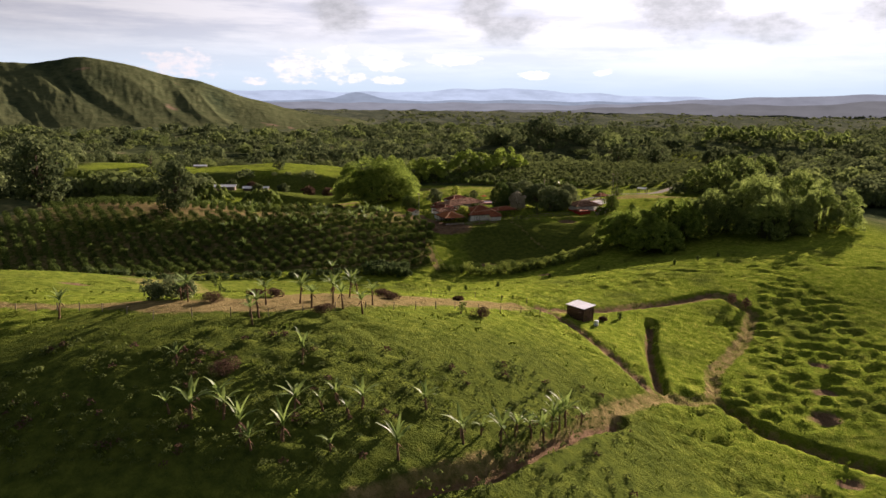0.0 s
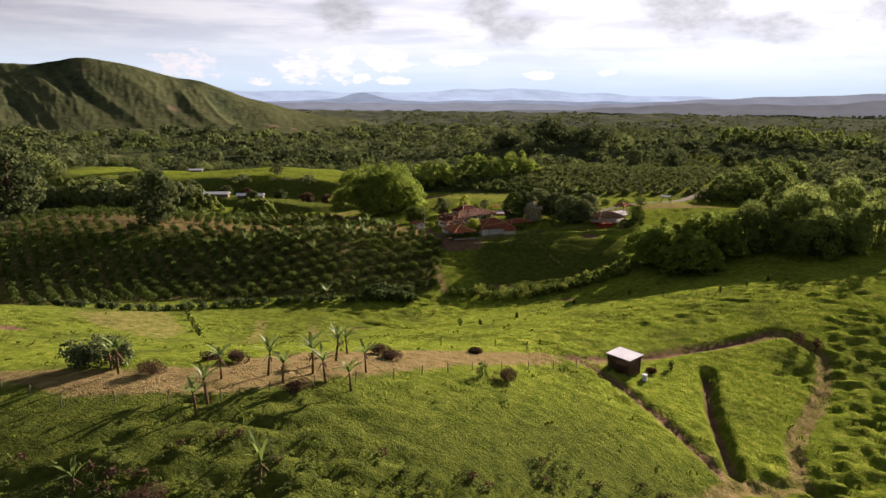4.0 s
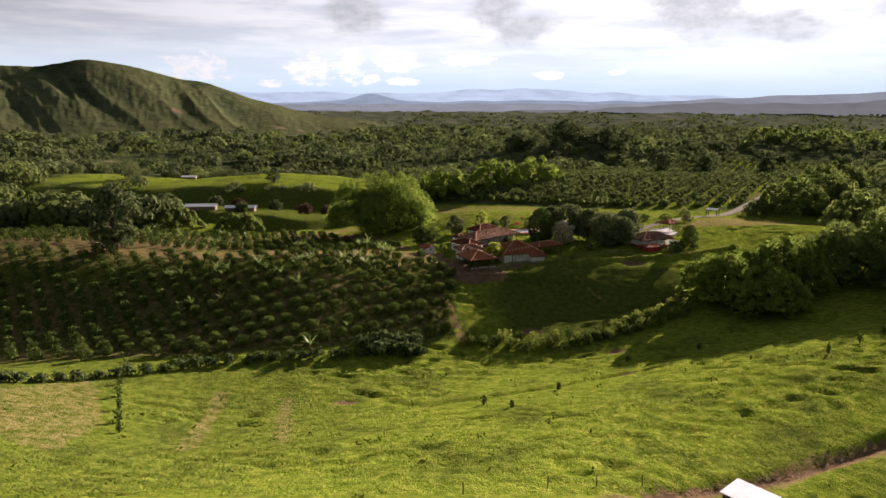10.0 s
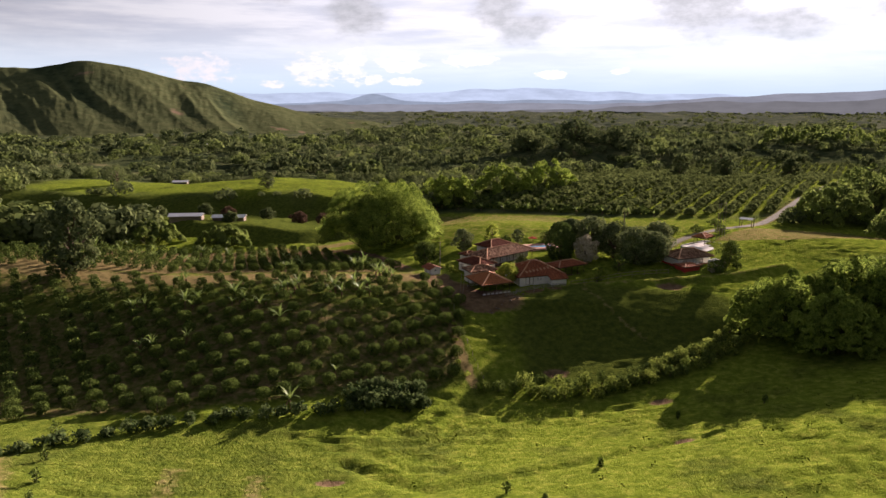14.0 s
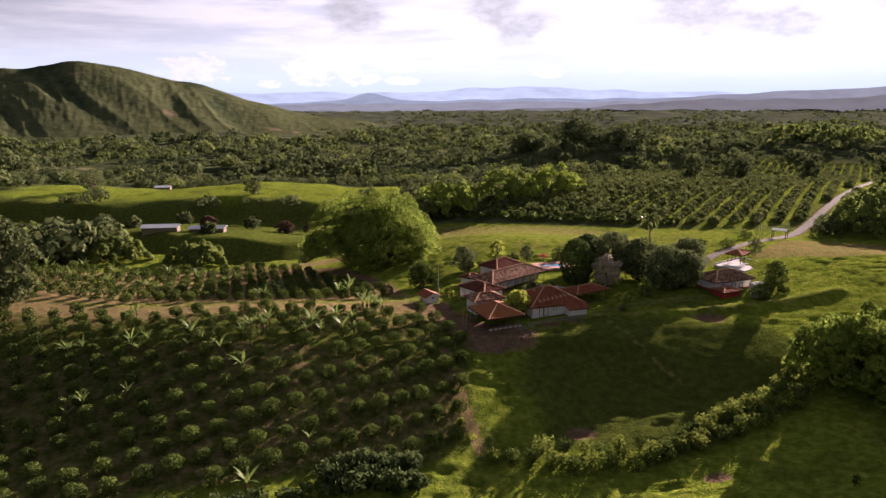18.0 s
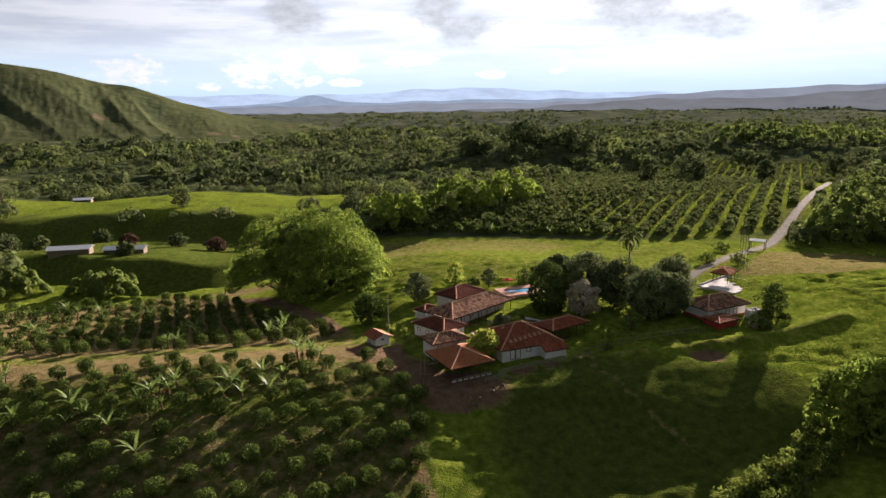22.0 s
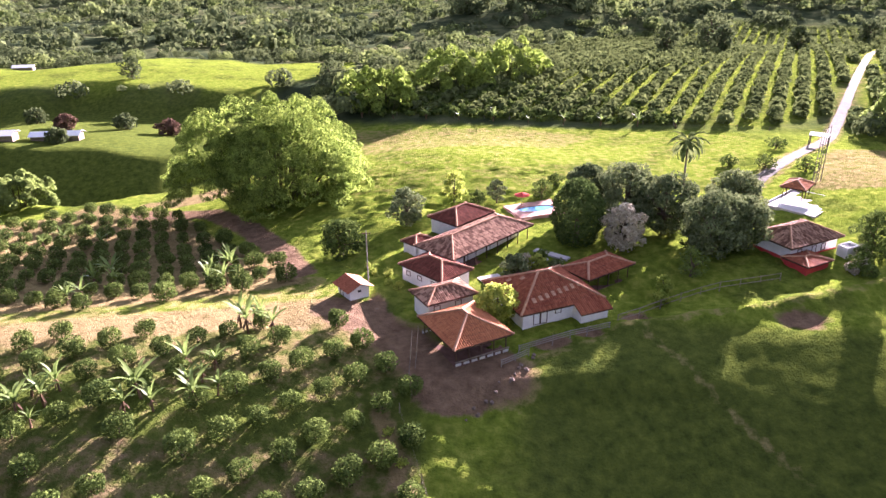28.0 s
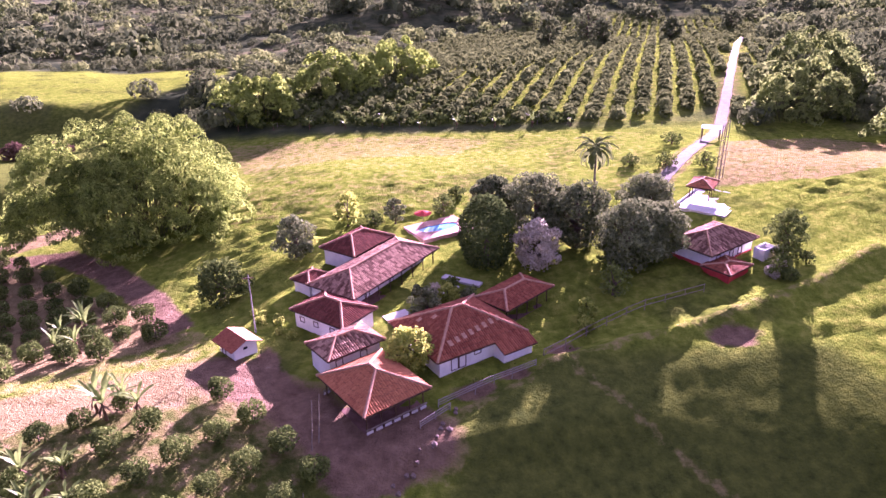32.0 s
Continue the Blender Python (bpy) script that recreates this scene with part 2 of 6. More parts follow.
M_ZINC = surface("white_zinc_sheet", (0.66, 0.66, 0.66), (0.86, 0.86, 0.86), 0.5, 0.35, 0.05)
M_ZINC.node_tree.nodes["Principled BSDF"].inputs["Specular IOR Level"].default_value = 0.3
M_CONC = surface("pale_concrete", (0.38, 0.36, 0.32), (0.58, 0.555, 0.51), 0.4, 0.8, 0.1)
M_PAVE = surface("terracotta_paving", (0.40, 0.20, 0.14), (0.62, 0.42, 0.33), 0.6, 0.8, 0.1)
M_FLOOR = surface("worn_earth_red_floor", (0.10, 0.055, 0.04), (0.21, 0.125, 0.09), 0.8, 0.8, 0.1)
M_DARKGLASS, _nt, _b = material("dark_window_glass", 0.15)
_b.inputs["Base Color"].default_value = (0.02, 0.022, 0.025, 1)
_b.inputs["Specular IOR Level"].default_value = 0.5
M_WATER, _nt, _b = material("pool_water", 0.06)
_b.inputs["Specular IOR Level"].default_value = 0.5
_b.inputs["Base Color"].default_value = (0.10, 0.40, 0.62, 1)
bumped(_nt, _b, noise_node(_nt, 2.0, 3, 0.5, object_coords(_nt)), 0.15, 0.05)
M_ROAD = surface("pale_gravel", (0.075, 0.07, 0.042), (0.175, 0.158, 0.118), 0.5, 0.95, 0.5, 3.0, grain=0.5)
M_STONE = surface("field_stone", (0.10, 0.075, 0.055), (0.22, 0.17, 0.13), 3.0)
M_WEED = leaf("weed_leaf", (0.03, 0.05, 0.014), (0.12, 0.15, 0.04), 0.25, 0.3)
M_RAIL = surface("weathered_grey_rail", (0.15, 0.13, 0.11), (0.32, 0.29, 0.25), 4.0)
M_BUNTING = surface("red_umbrella_cloth", (0.45, 0.05, 0.04), (0.6, 0.1, 0.07), 1.0)


def ground_material():
    m, nt, b = material("ground", 1.0)
    b.inputs["Specular IOR Level"].default_value = 0.0
    co = nt.nodes.new("ShaderNodeNewGeometry").outputs["Position"]

    def att(name):
        a = nt.nodes.new("ShaderNodeAttribute")
        a.attribute_name = name
        return a.outputs["Fac"]

    huge, big = noise_node(nt, 0.012, 4, 0.6, co), noise_node(nt, 0.09, 5, 0.6, co)
    mid, fine = noise_node(nt, 0.7, 6, 0.65, co), noise_node(nt, 5.0, 4, 0.6, co)
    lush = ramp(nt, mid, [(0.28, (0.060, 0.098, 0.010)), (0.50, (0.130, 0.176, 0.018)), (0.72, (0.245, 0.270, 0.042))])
    # Rank grass, darkened so that it also stands in for hillside shade.
    shaded_rank = ramp(nt, mid, [(0.32, (0.036, 0.053, 0.011)), (0.68, (0.096, 0.120, 0.020))])
    green = blend(nt, ramp(nt, big, [(0.50, (0, 0, 0)), (0.72, (1, 1, 1))]), lush, shaded_rank)
    green = blend(nt, att("shaded_rank"), green, shaded_rank)
    soil = ramp(nt, mid, [(0.3, (0.095, 0.060, 0.034)), (0.7, (0.215, 0.145, 0.084))])
    straw = ramp(nt, mid, [(0.3, (0.130, 0.100, 0.040)), (0.7, (0.238, 0.186, 0.078))])
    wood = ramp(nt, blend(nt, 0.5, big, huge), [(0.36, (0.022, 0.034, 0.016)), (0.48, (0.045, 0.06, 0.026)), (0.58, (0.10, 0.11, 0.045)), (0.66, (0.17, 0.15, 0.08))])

    def worn(name, lo=0.35, hi=0.65):
        f = nt.nodes.new("ShaderNodeMath")
        f.operation = "MULTIPLY_ADD"
        nt.links.new(mid, f.inputs[0])
        f.inputs[1].default_value = 0.9
        g = nt.nodes.new("ShaderNodeMath")
        g.operation = "SUBTRACT"
        nt.links.new(att(name), g.inputs[0])
        g.inputs[1].default_value = 0.45
        nt.links.new(g.outputs[0], f.inputs[2])
        return ramp(nt, f.outputs[0], [(lo, (0, 0, 0)), (hi, (1, 1, 1))])

    # Far plain greyed with distance: haze put into its base colour.
    haze_grey = ramp(nt, blend(nt, 0.5, big, huge), [(0.38, (0.038, 0.048, 0.034)), (0.50, (0.066, 0.079, 0.05)), (0.62, (0.12, 0.128, 0.075))])
    c = blend(nt, att("wood"), green, blend(nt, att("plain"), wood, haze_grey))
    c = blend(nt, worn("straw"), c, straw)
    c = blend(nt, worn("soil"), c, soil)
    c = blend(nt, worn("track"), c, ramp(nt, mid, [(0.3, (0.20, 0.165, 0.12)), (0.7, (0.37, 0.32, 0.25))]))
    nt.links.new(c, b.inputs["Base Color"])
    clumps = noise_node(nt, 1.7, 4, 0.7, co)
    h = blend(nt, 0.3, clumps, fine)
    bumped(nt, b, h, 0.9, 0.6)
    return m


M_GROUND = ground_material()


def mountain_material():
    m, nt, b = material("mountain_grass", 1.0)
    b.inputs["Specular IOR Level"].default_value = 0.0
    co = nt.nodes.new("ShaderNodeNewGeometry").outputs["Position"]
    a = nt.nodes.new("ShaderNodeAttribute")
    a.attribute_name = "spur"
    broad, fine = noise_node(nt, 0.006, 5, 0.6, co), noise_node(nt, 0.05, 5, 0.7, co)
    grass = ramp(nt, fine, [(0.3, (0.045, 0.058, 0.026)), (0.7, (0.105, 0.115, 0.05))])
    scrub = ramp(nt, fine, [(0.35, (0.022, 0.034, 0.018)), (0.65, (0.06, 0.075, 0.034))])
    f = nt.nodes.new("ShaderNodeMath")
    f.operation = "MULTIPLY_ADD"
    nt.links.new(broad, f.inputs[0])
    f.inputs[1].default_value = 1.1
    nt.links.new(a.outputs["Fac"], f.inputs[2])
    c = blend(nt, ramp(nt, f.outputs[0], [(0.78, (0, 0, 0)), (1.0, (1, 1, 1))]), scrub, grass)
    c = blend(nt, ramp(nt, noise_node(nt, 0.011, 3, 0.5, co), [(0.68, (0, 0, 0)), (0.72, (1, 1, 1))]), c, (0.17, 0.12, 0.08))
    nt.links.new(c, b.inputs["Base Color"])
    bumped(nt, b, fine, 0.5, 5.0)
    return m


M_MOUNTAIN = mountain_material()
# ---- the lie of the land ----
# swells of the near ground, every 41 m across and 34 m along
SWELLS = np.array((
    (0, -1, -1.8, -0.5, -0.7, -0.2, 0),
    (0.9, 2.2, 9.6, 6.2, -7.5, -2.9, -0.1),
    (4.1, 3.7, 6.5, 6.4, -1.7, 0, -0.1),
    (5.1, 5.1, -2, 3.8, 0.4, -3.5, -0.7),
    (-3.5, 1.9, -3.3, -1.7, 4.9, 5, 2.2),
    (-4.6, -6.5, 1.2, -7.1, -6.5, -0.2, 2.1),
    (4.6, 5.3, 6, 3, 4.9, -2.5, 3.3),
    (1.8, -2.8, -4.3, -1.2, -1.2, 4.9, 3.9),
    (-0.1, 0.7, 0.6, 6.6, 1.1, 0.8, -2.5),
    (-3.2, -3.3, -4.6, -1.8, -1.6, 0.3, -0.7),
))
SWELL_X, SWELL_Y, SWELL_W = np.arange(-120, 131, 41.0), np.arange(35, 345, 34.0), 26.64
# farther hills: x, y, height, half-widths
HILLS = (
    (-70, 400, 2.5, 60, 40), (60, 420, 4, 70, 50), (160, 480, 7, 120, 90), (330, 760, 14, 160, 70), (104, 770, 10, 45, 40),
)


def smooth(t):
    t = np.clip(t, 0, 1)
    return t * t * (3 - 2 * t)


def bumps(x, y):
    """Slow uneven rolling, from a few crossed waves."""
    return (np.sin(x * 0.031 + 1.3) * np.cos(y * 0.027 + 0.4) + 0.5 * np.sin(x * 0.073 - y * 0.051) + 0.35 * np.cos(x * 0.11 + y * 0.13 + 2.0))


# the left-hand valley side: a hollow, a bench with barns, and a green brow
BENCH_Y = (300, 314, 338, 345, 366, 380, 430, 442, 459, 500, 530, 600)
BENCH_Z = (0, -1, -16, -16.5, -6, -7, -14.5, -14.5, -5.5, -4.8, -7, -15)


def height(x, y):
    x, y = np.asarray(x, float), np.asarray(y, float)
    z = -14 * smooth((y - 300) / 350) - 20 * smooth((y - 700) / 1500)
    ey = np.exp(-((y[..., None] - SWELL_Y) ** 2) / (2 * SWELL_W**2))
    ex = np.exp(-((x[..., None] - SWELL_X) ** 2) / (2 * SWELL_W**2))
    z = z + np.einsum("...i,ij,...j->...", ey, SWELLS, ex)
    for hx, hy, h, wx, wy in HILLS:
        g = np.exp(-(((x - hx) / wx) ** 2 + ((y - hy) / wy) ** 2) / 2)
        z = z + h * g
    w = smooth((np.interp(y, (330, 420), (-44, -8)) - x) / 22) * smooth((y - 298) / 18) * smooth((640 - y) / 60)
    z = z * (1 - w) + w * (np.interp(y + 5 * np.sin(x * 0.06) + 3 * np.sin(x * 0.17 + 1), BENCH_Y, BENCH_Z) + 1.5 * np.sin(x * 0.04))
    # the levelled yard about the farmhouse
    t = smooth((x + 12) / 7) * smooth((34 - x) / 9) * smooth((y - 231) / 4.5) * smooth((292 - y) / 18)
    z = z * (1 - t) + t * (1.85 + 0.036 * (y - 238))
    t = smooth((x - 9) / 6) * smooth((56 - x) / 9)
    z = z + t * (0.5 * np.exp(-(((y - 241) / 5) ** 2)) - 0.95 * np.exp(-(((y - 221) / 7) ** 2)))
    far = smooth((y - 380) / 300) * (1 - 0.8 * w)
    return z + far * 2.2 * bumps(x, y) + 7 * smooth((y - 1100) / 900) * bumps(x * 0.35, y * 0.3)


def ground_z(x, y):
    return float(height(x, y))


def away(x, y, line):
    """Distance from a polyline."""
    best = np.full(np.shape(x), 1e9)
    for (ax, ay), (bx, by) in zip(line, line[1:]):
        dx, dy = bx - ax, by - ay
        t = np.clip(((x - ax) * dx + (y - ay) * dy) / (dx * dx + dy * dy), 0, 1)
        best = np.minimum(best, np.hypot(x - ax - t * dx, y - ay - t * dy))
    return best


def within(x, y, poly):
    ins = np.zeros(np.shape(x), bool)
    for (ax, ay), (bx, by) in zip(poly, poly[1:] + poly[:1]):
        if ay != by:
            ins ^= ((ay > y) != (by > y)) & (x < (bx - ax) * (y - ay) / (by - ay) + ax)
    return ins


# fields, tracks and cuttings
STRAW_STRIP = [(-72, 103), (-50, 93), (-36, 84.5), (-22, 86), (-7, 98), (2, 108), (17, 121), (14, 125), (-2, 115), (-9.6, 109.5), (-15.4, 106), (-20.4, 102.5), (-23.5, 99), (-26, 94.8), (-34, 93), (-50, 97), (-74, 109)]
MOWN_STRIPS = [[(-74, 150), (-62, 139), (-48, 134), (-50, 150), (-64, 174)], [(-38, 140), (-34, 140), (-40, 172), (-44, 172)], [(-27, 143), (-23, 143), (-29, 172), (-33, 172)]]
ORCHARD_LOW = [(-165, 205), (-110, 188), (-78, 184), (-52, 187), (-27, 195), (-9, 201), (-3, 210), (-4, 240), (-14, 250), (-40, 246), (-75, 243), (-165, 250)]
ORCHARD_BACK = [(-150, 254), (-75, 249), (-40, 252), (-17, 259), (-22, 270), (-30, 278), (-38, 288), (-46, 302), (-60, 306), (-90, 292), (-150, 282)]
FARM_TRACK = [(-120, 250), (-63, 241), (-30, 246.5), (-13, 250), (-5, 243), (-1, 236), (6, 235.5)]
YARD = [(-8, 256), (-11, 248), (-6, 240), (-3, 231), (3, 231), (8, 236.5), (8, 241), (1, 236), (-5, 246)]
SHADY_PASTURE = [(7, 230), (8, 209), (30, 205), (60, 222), (54, 240), (22, 244), (10, 238)]
DRIVE_VERGE = [(-150, 246), (-75, 239), (-40, 243), (-14, 249), (-12, 258), (-17, 263), (-40, 255), (-75, 252), (-150, 257)]
FAR_ROAD = [(47, 270), (59, 288), (78, 308), (100, 330), (120, 357), (160, 412), (210, 480), (260, 545)]
CUT_BANK = [(-80, 296), (-52, 310), (-42, 318), (-37, 311), (-48, 305), (-64, 308), (-80, 292)]
GROVE_PATH = [(-19, 264), (-24, 276), (-31, 288), (-40, 299), (-54, 302)]
DRY_KNOLL = [(66, 283), (92, 318), (120, 322), (150, 300), (120, 285), (88, 279)]
FRONT_TRACKS = [[(-14, 52), (-7, 57), (-1, 61), (7, 67.3), (14.7, 76), (25, 91), (33.3, 99.9)], [(33, 99.5), (44, 105), (47, 114), (58, 128), (66, 142), (62, 150), (40, 139), (18, 124)], [(44, 105), (49, 98.5), (64, 91), (80, 82)], [(18.5, 127), (27, 112), (33, 100)]]
GULLIES = [[(41, 131), (37.5, 120), (36, 112), (34.5, 103)], [(45, 104), (49, 98.5), (64, 91), (80, 82)], [(19, 126), (27, 112), (32, 102)], [(-14, 52), (5, 64.5), (18, 81), (24, 87)], [(16, 125.5), (30, 133), (45, 141.5), (60, 150.5)]]
SIDE_TRACKS = [[(10, 238), (22, 243), (33, 244.5), (48, 247), (62, 251), (75, 256)], [(23, 243.5), (28, 233), (34, 222)]]
SADDLE_TRACK = [(-20, 176), (-8, 166), (8, 172), (26, 178)]
BACK_FIELD = [(-17, 292), (-14, 330), (-22, 368), (30, 352), (86, 333), (60, 292), (40, 282), (0, 290)]
FAR_ORCHARD = [(-10, 376), (30, 360), (88, 340), (112, 352), (160, 415), (205, 470), (300, 590), (345, 660), (230, 680), (130, 640), (40, 520), (0, 470)]
ROAD_BLOCK = [(112, 340), (126, 347), (150, 380), (215, 465), (300, 575), (360, 655), (345, 660), (262, 547), (160, 412)]
NEAR_BLOCK = [(-16, 374), (30, 358), (70, 345), (60, 372), (20, 410), (-5, 420)]
DRY_PATCH = [(-12, 326), (-18, 362), (30, 350), (46, 337), (30, 320), (2, 322)]
HILL_FIELD = [(-250, 470), (-60, 452), (-22, 505), (-25, 545), (-140, 560), (-260, 545)]
LOW_PASTURE = [(-175, 325), (-75, 315), (-48, 330), (-40, 400), (-60, 450), (-250, 465), (-250, 400)]
PITS = [(12.6, 241.2, 2.6), (17.5, 242.8, 2.0), (24.5, 246.0, 2.2), (44, 243, 3.4), (30, 199, 2.2), (27, 178, 1.6), (-21, 170, 2.0), (14, 212, 2.6), (50, 83, 2.5), (57, 88, 2.2), (62, 104, 3.0), (66, 112, 2.4), (70, 122, 2.2), (-70, 128, 3.0), (130, 296, 6.0)]


def spaced(lo, hi, fine_lo, fine_hi, step, grow):
    """Grid lines: even between fine_lo and fine_hi, then wider and wider."""
    mid = list(np.arange(fine_lo, fine_hi, step))
    a, s = [], step
    v = fine_hi
    while v < hi:
        a.append(v)
        s = min(s * grow, 70)
        v += s
    b, s, v = [], step, fine_lo
    while v > lo:
        s = min(s * grow, 70)
        v -= s
        b.append(v)
    return np.array(b[::-1] + mid + a + [hi])


def build_ground():
    xs = spaced(-4250, 4250, -75, 85, 0.85, 1.045)
    ys = spaced(-300, 4150, 52, 300, 0.85, 1.022)
    X, Y = np.meshgrid(xs, ys)
    Z = height(X, Y)
    nx, ny = len(xs), len(ys)
    near = np.clip((400 - Y) / 60, 0, 1) * np.clip((150 - np.abs(X)) / 40, 0, 1)
    att = {k: np.zeros_like(X) for k in ("soil", "straw", "track", "wood", "shaded_rank", "plain")}

    def soften(a, n=2):
        for _ in range(n):
            p = np.pad(a, 1, mode="edge")
            a = (p[1:-1, 1:-1] * 2 + p[:-2, 1:-1] + p[2:, 1:-1] + p[1:-1, :-2] + p[1:-1, 2:]) / 6
        return a

    att["straw"] = soften(np.maximum.reduce([within(X, Y, p) * 1.0 for p in (CUT_BANK,)] + [within(X, Y, DRY_KNOLL) * 0.58, within(X, Y, DRY_PATCH) * 0.5] + [within(X, Y, DRIVE_VERGE) * 0.47] + [within(X, Y, STRAW_STRIP) * 0.70] + [within(X, Y, p) * 0.48 for p in MOWN_STRIPS]))
    att["straw"] = np.maximum(att["straw"], soften(0.36 * within(X, Y, BACK_FIELD), 4))
    low, back = within(X, Y, ORCHARD_LOW), within(X, Y, ORCHARD_BACK)
    att["soil"] = soften(np.maximum(0.44 * low, 0.12 * back))
    att["straw"] = np.maximum(att["straw"], soften(back * 0.8))
    att["soil"] = np.where(low & (Y > 226), att["soil"] * 0.75, att["soil"])
    att["straw"] = np.maximum(att["straw"], soften(low * np.clip((Y - 224) / 12, 0, 1) * 0.46))
    att["straw"] = np.maximum(att["straw"], np.clip(1.6 - away(X, Y, [(-1.6, 206), (-4.4, 219), (-7.4, 231)]) / 0.9, 0, 0.8))
    for line in SIDE_TRACKS:
        att["straw"] = np.maximum(att["straw"], np.clip(1.4 - away(X, Y, line) / 0.8, 0, 0.42))
    att["straw"] = np.maximum(att["straw"], np.clip(1.5 - away(X, Y, FAR_ROAD) / 2.2, 0, 0.5))
    att["track"] = np.maximum(att["track"], 0.22 * soften(within(X, Y, YARD) * 1.0))
    farm = away(X, Y, FARM_TRACK)
    att["straw"] = np.maximum(att["straw"], np.clip(1.7 - farm / 3.2, 0, 0.72))
    att["soil"] = np.maximum(att["soil"], np.clip(1.7 - away(X, Y, FARM_TRACK[3:]) / 2.6, 0, 1))
    att["soil"] = np.maximum(att["soil"], soften(within(X, Y, YARD) * 1.0))
    att["soil"] = np.maximum(att["soil"], np.clip(1.5 - away(X, Y, GROVE_PATH) / 2.2, 0, 1))
    cut = np.zeros_like(X)
    for line in FRONT_TRACKS:
        d = away(X, Y, line)
        att["straw"] = np.maximum(att["straw"], np.clip(1.35 - d / 1.5, 0, 0.58))
        cut = np.maximum(cut, 0.6 * np.exp(-((d / 1.1) ** 2)))
    for line in GULLIES:
        d = away(X, Y, line)
        cut = np.maximum(cut, (0.7 if line in GULLIES[2::2] else 1.5) * np.exp(-((d / (0.8 if line in GULLIES[2::2] else 1.15)) ** 4)))
        att["soil"] = np.maximum(att["soil"], 0.8 * np.exp(-((d / 1.0) ** 2)))
    bank = away(X, Y, [(-9, 60), (-2, 64), (6, 69.5), (13, 78), (22, 90)])
    att["soil"] = np.maximum(att["soil"], 0.25 * np.exp(-((bank / 1.3) ** 2)))
    d = away(X, Y, SADDLE_TRACK)
    cut = np.maximum(cut, 0.5 * np.exp(-((d / 1.0) ** 2)))
    for px, py, r in PITS:
        g = np.exp(-(((X - px) / r) ** 2 + ((Y - py) / (r * 0.6)) ** 2))
        att["soil"] = np.maximum(att["soil"], 1.15 * g)
        cut = np.maximum(cut, 0.4 * g)
    # Steep banana slope: rank growth with its shade painted in.
    att["shaded_rank"] = np.clip(1.5 - away(X, Y, [(-42, 70), (-25, 70), (4, 73), (16, 82)]) / 23, 0, 0.95)
    # Weight of that painted haze, rising with distance.
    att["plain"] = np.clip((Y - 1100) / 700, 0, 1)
    # Shade on the pasture below the farmhouse, painted as darker grass.
    att["shaded_rank"] = np.maximum(att["shaded_rank"], 0.95 * soften(within(X, Y, SHADY_PASTURE) * 1.0, 5))
    # Orchard floor and low pasture carry their slope shade the same way.
    att["shaded_rank"] = np.maximum(att["shaded_rank"], 0.9 * soften((low | back | within(X, Y, LOW_PASTURE)) * 1.0))
    att["shaded_rank"] = np.maximum(att["shaded_rank"], 0.42 * soften(within(X, Y, [(-100, 112), (-24, 122), (-14, 186), (-100, 186)]) * 1.0, 8))
    field = within(X, Y, HILL_FIELD) | within(X, Y, LOW_PASTURE) | within(X, Y, BACK_FIELD)
    rows = within(X, Y, FAR_ORCHARD) | within(X, Y, ROAD_BLOCK)
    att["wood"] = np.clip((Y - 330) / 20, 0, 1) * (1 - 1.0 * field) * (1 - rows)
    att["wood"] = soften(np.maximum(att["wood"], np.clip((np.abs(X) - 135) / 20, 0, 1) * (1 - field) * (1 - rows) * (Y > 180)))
    att["straw"] = np.maximum(att["straw"], 0.30 * rows)
    att["shaded_rank"] = np.maximum(att["shaded_rank"], 0.12 * rows)
    # tussocks, ruts and banks
    tuft = np.array([[0.55 * noise.noise((a * 0.20, b * 0.55, 0.0)) + 0.9 * noise.noise((a * 0.42, b * 0.95, 5.0)) for a in xs] for b in ys[(ys > 45) & (ys < 345)]])
    patchy = np.array([[noise.noise((a * 0.035, b * 0.05, 2.0)) for a in xs] for b in ys[(ys > 45) & (ys < 345)]])
    tuft = tuft * (0.35 + 0.75 * smooth((patchy + 0.15) / 0.35))
    steps = np.array([[noise.noise((a * 0.22 + 0.05 * b, b * 0.75 - 0.06 * a, 11.0)) for a in xs] for b in ys[(ys > 45) & (ys < 345)]])
    tuft = tuft - 1.0 * smooth((steps - 0.12) / 0.30) * smooth((patchy + 0.12) / 0.30)
    full = np.zeros_like(X)
    full[(ys > 45) & (ys < 345)] = tuft
    full = full * (1 - 0.45 * soften(within(X, Y, SHADY_PASTURE) * 1.0, 4))
    bare = np.clip(att["soil"] + att["straw"] + att["track"], 0, 1)
    Z = Z + near * full * (0.46 + 0.22 * smooth((X - 25) / 25) * smooth((150 - Y) / 20) - 0.36 * bare) - 1.25 * cut + 0.9 * np.exp(-((away(X, Y, SIDE_TRACKS[0][1:]) / 1.7) ** 2))
    co = np.stack([X, Y, Z], -1).reshape(-1, 3)
    i = np.arange(nx * ny).reshape(ny, nx)
    f = np.stack([i[:-1, :-1], i[:-1, 1:], i[1:, 1:], i[1:, :-1]], -1).reshape(-1, 4)
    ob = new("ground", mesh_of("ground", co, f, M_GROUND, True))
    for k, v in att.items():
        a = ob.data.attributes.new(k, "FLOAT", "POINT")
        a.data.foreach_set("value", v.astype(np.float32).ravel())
    return tagged(ob, "rolling green pasture with bare soil, straw strips and dirt tracks", "ground", kind="structure")


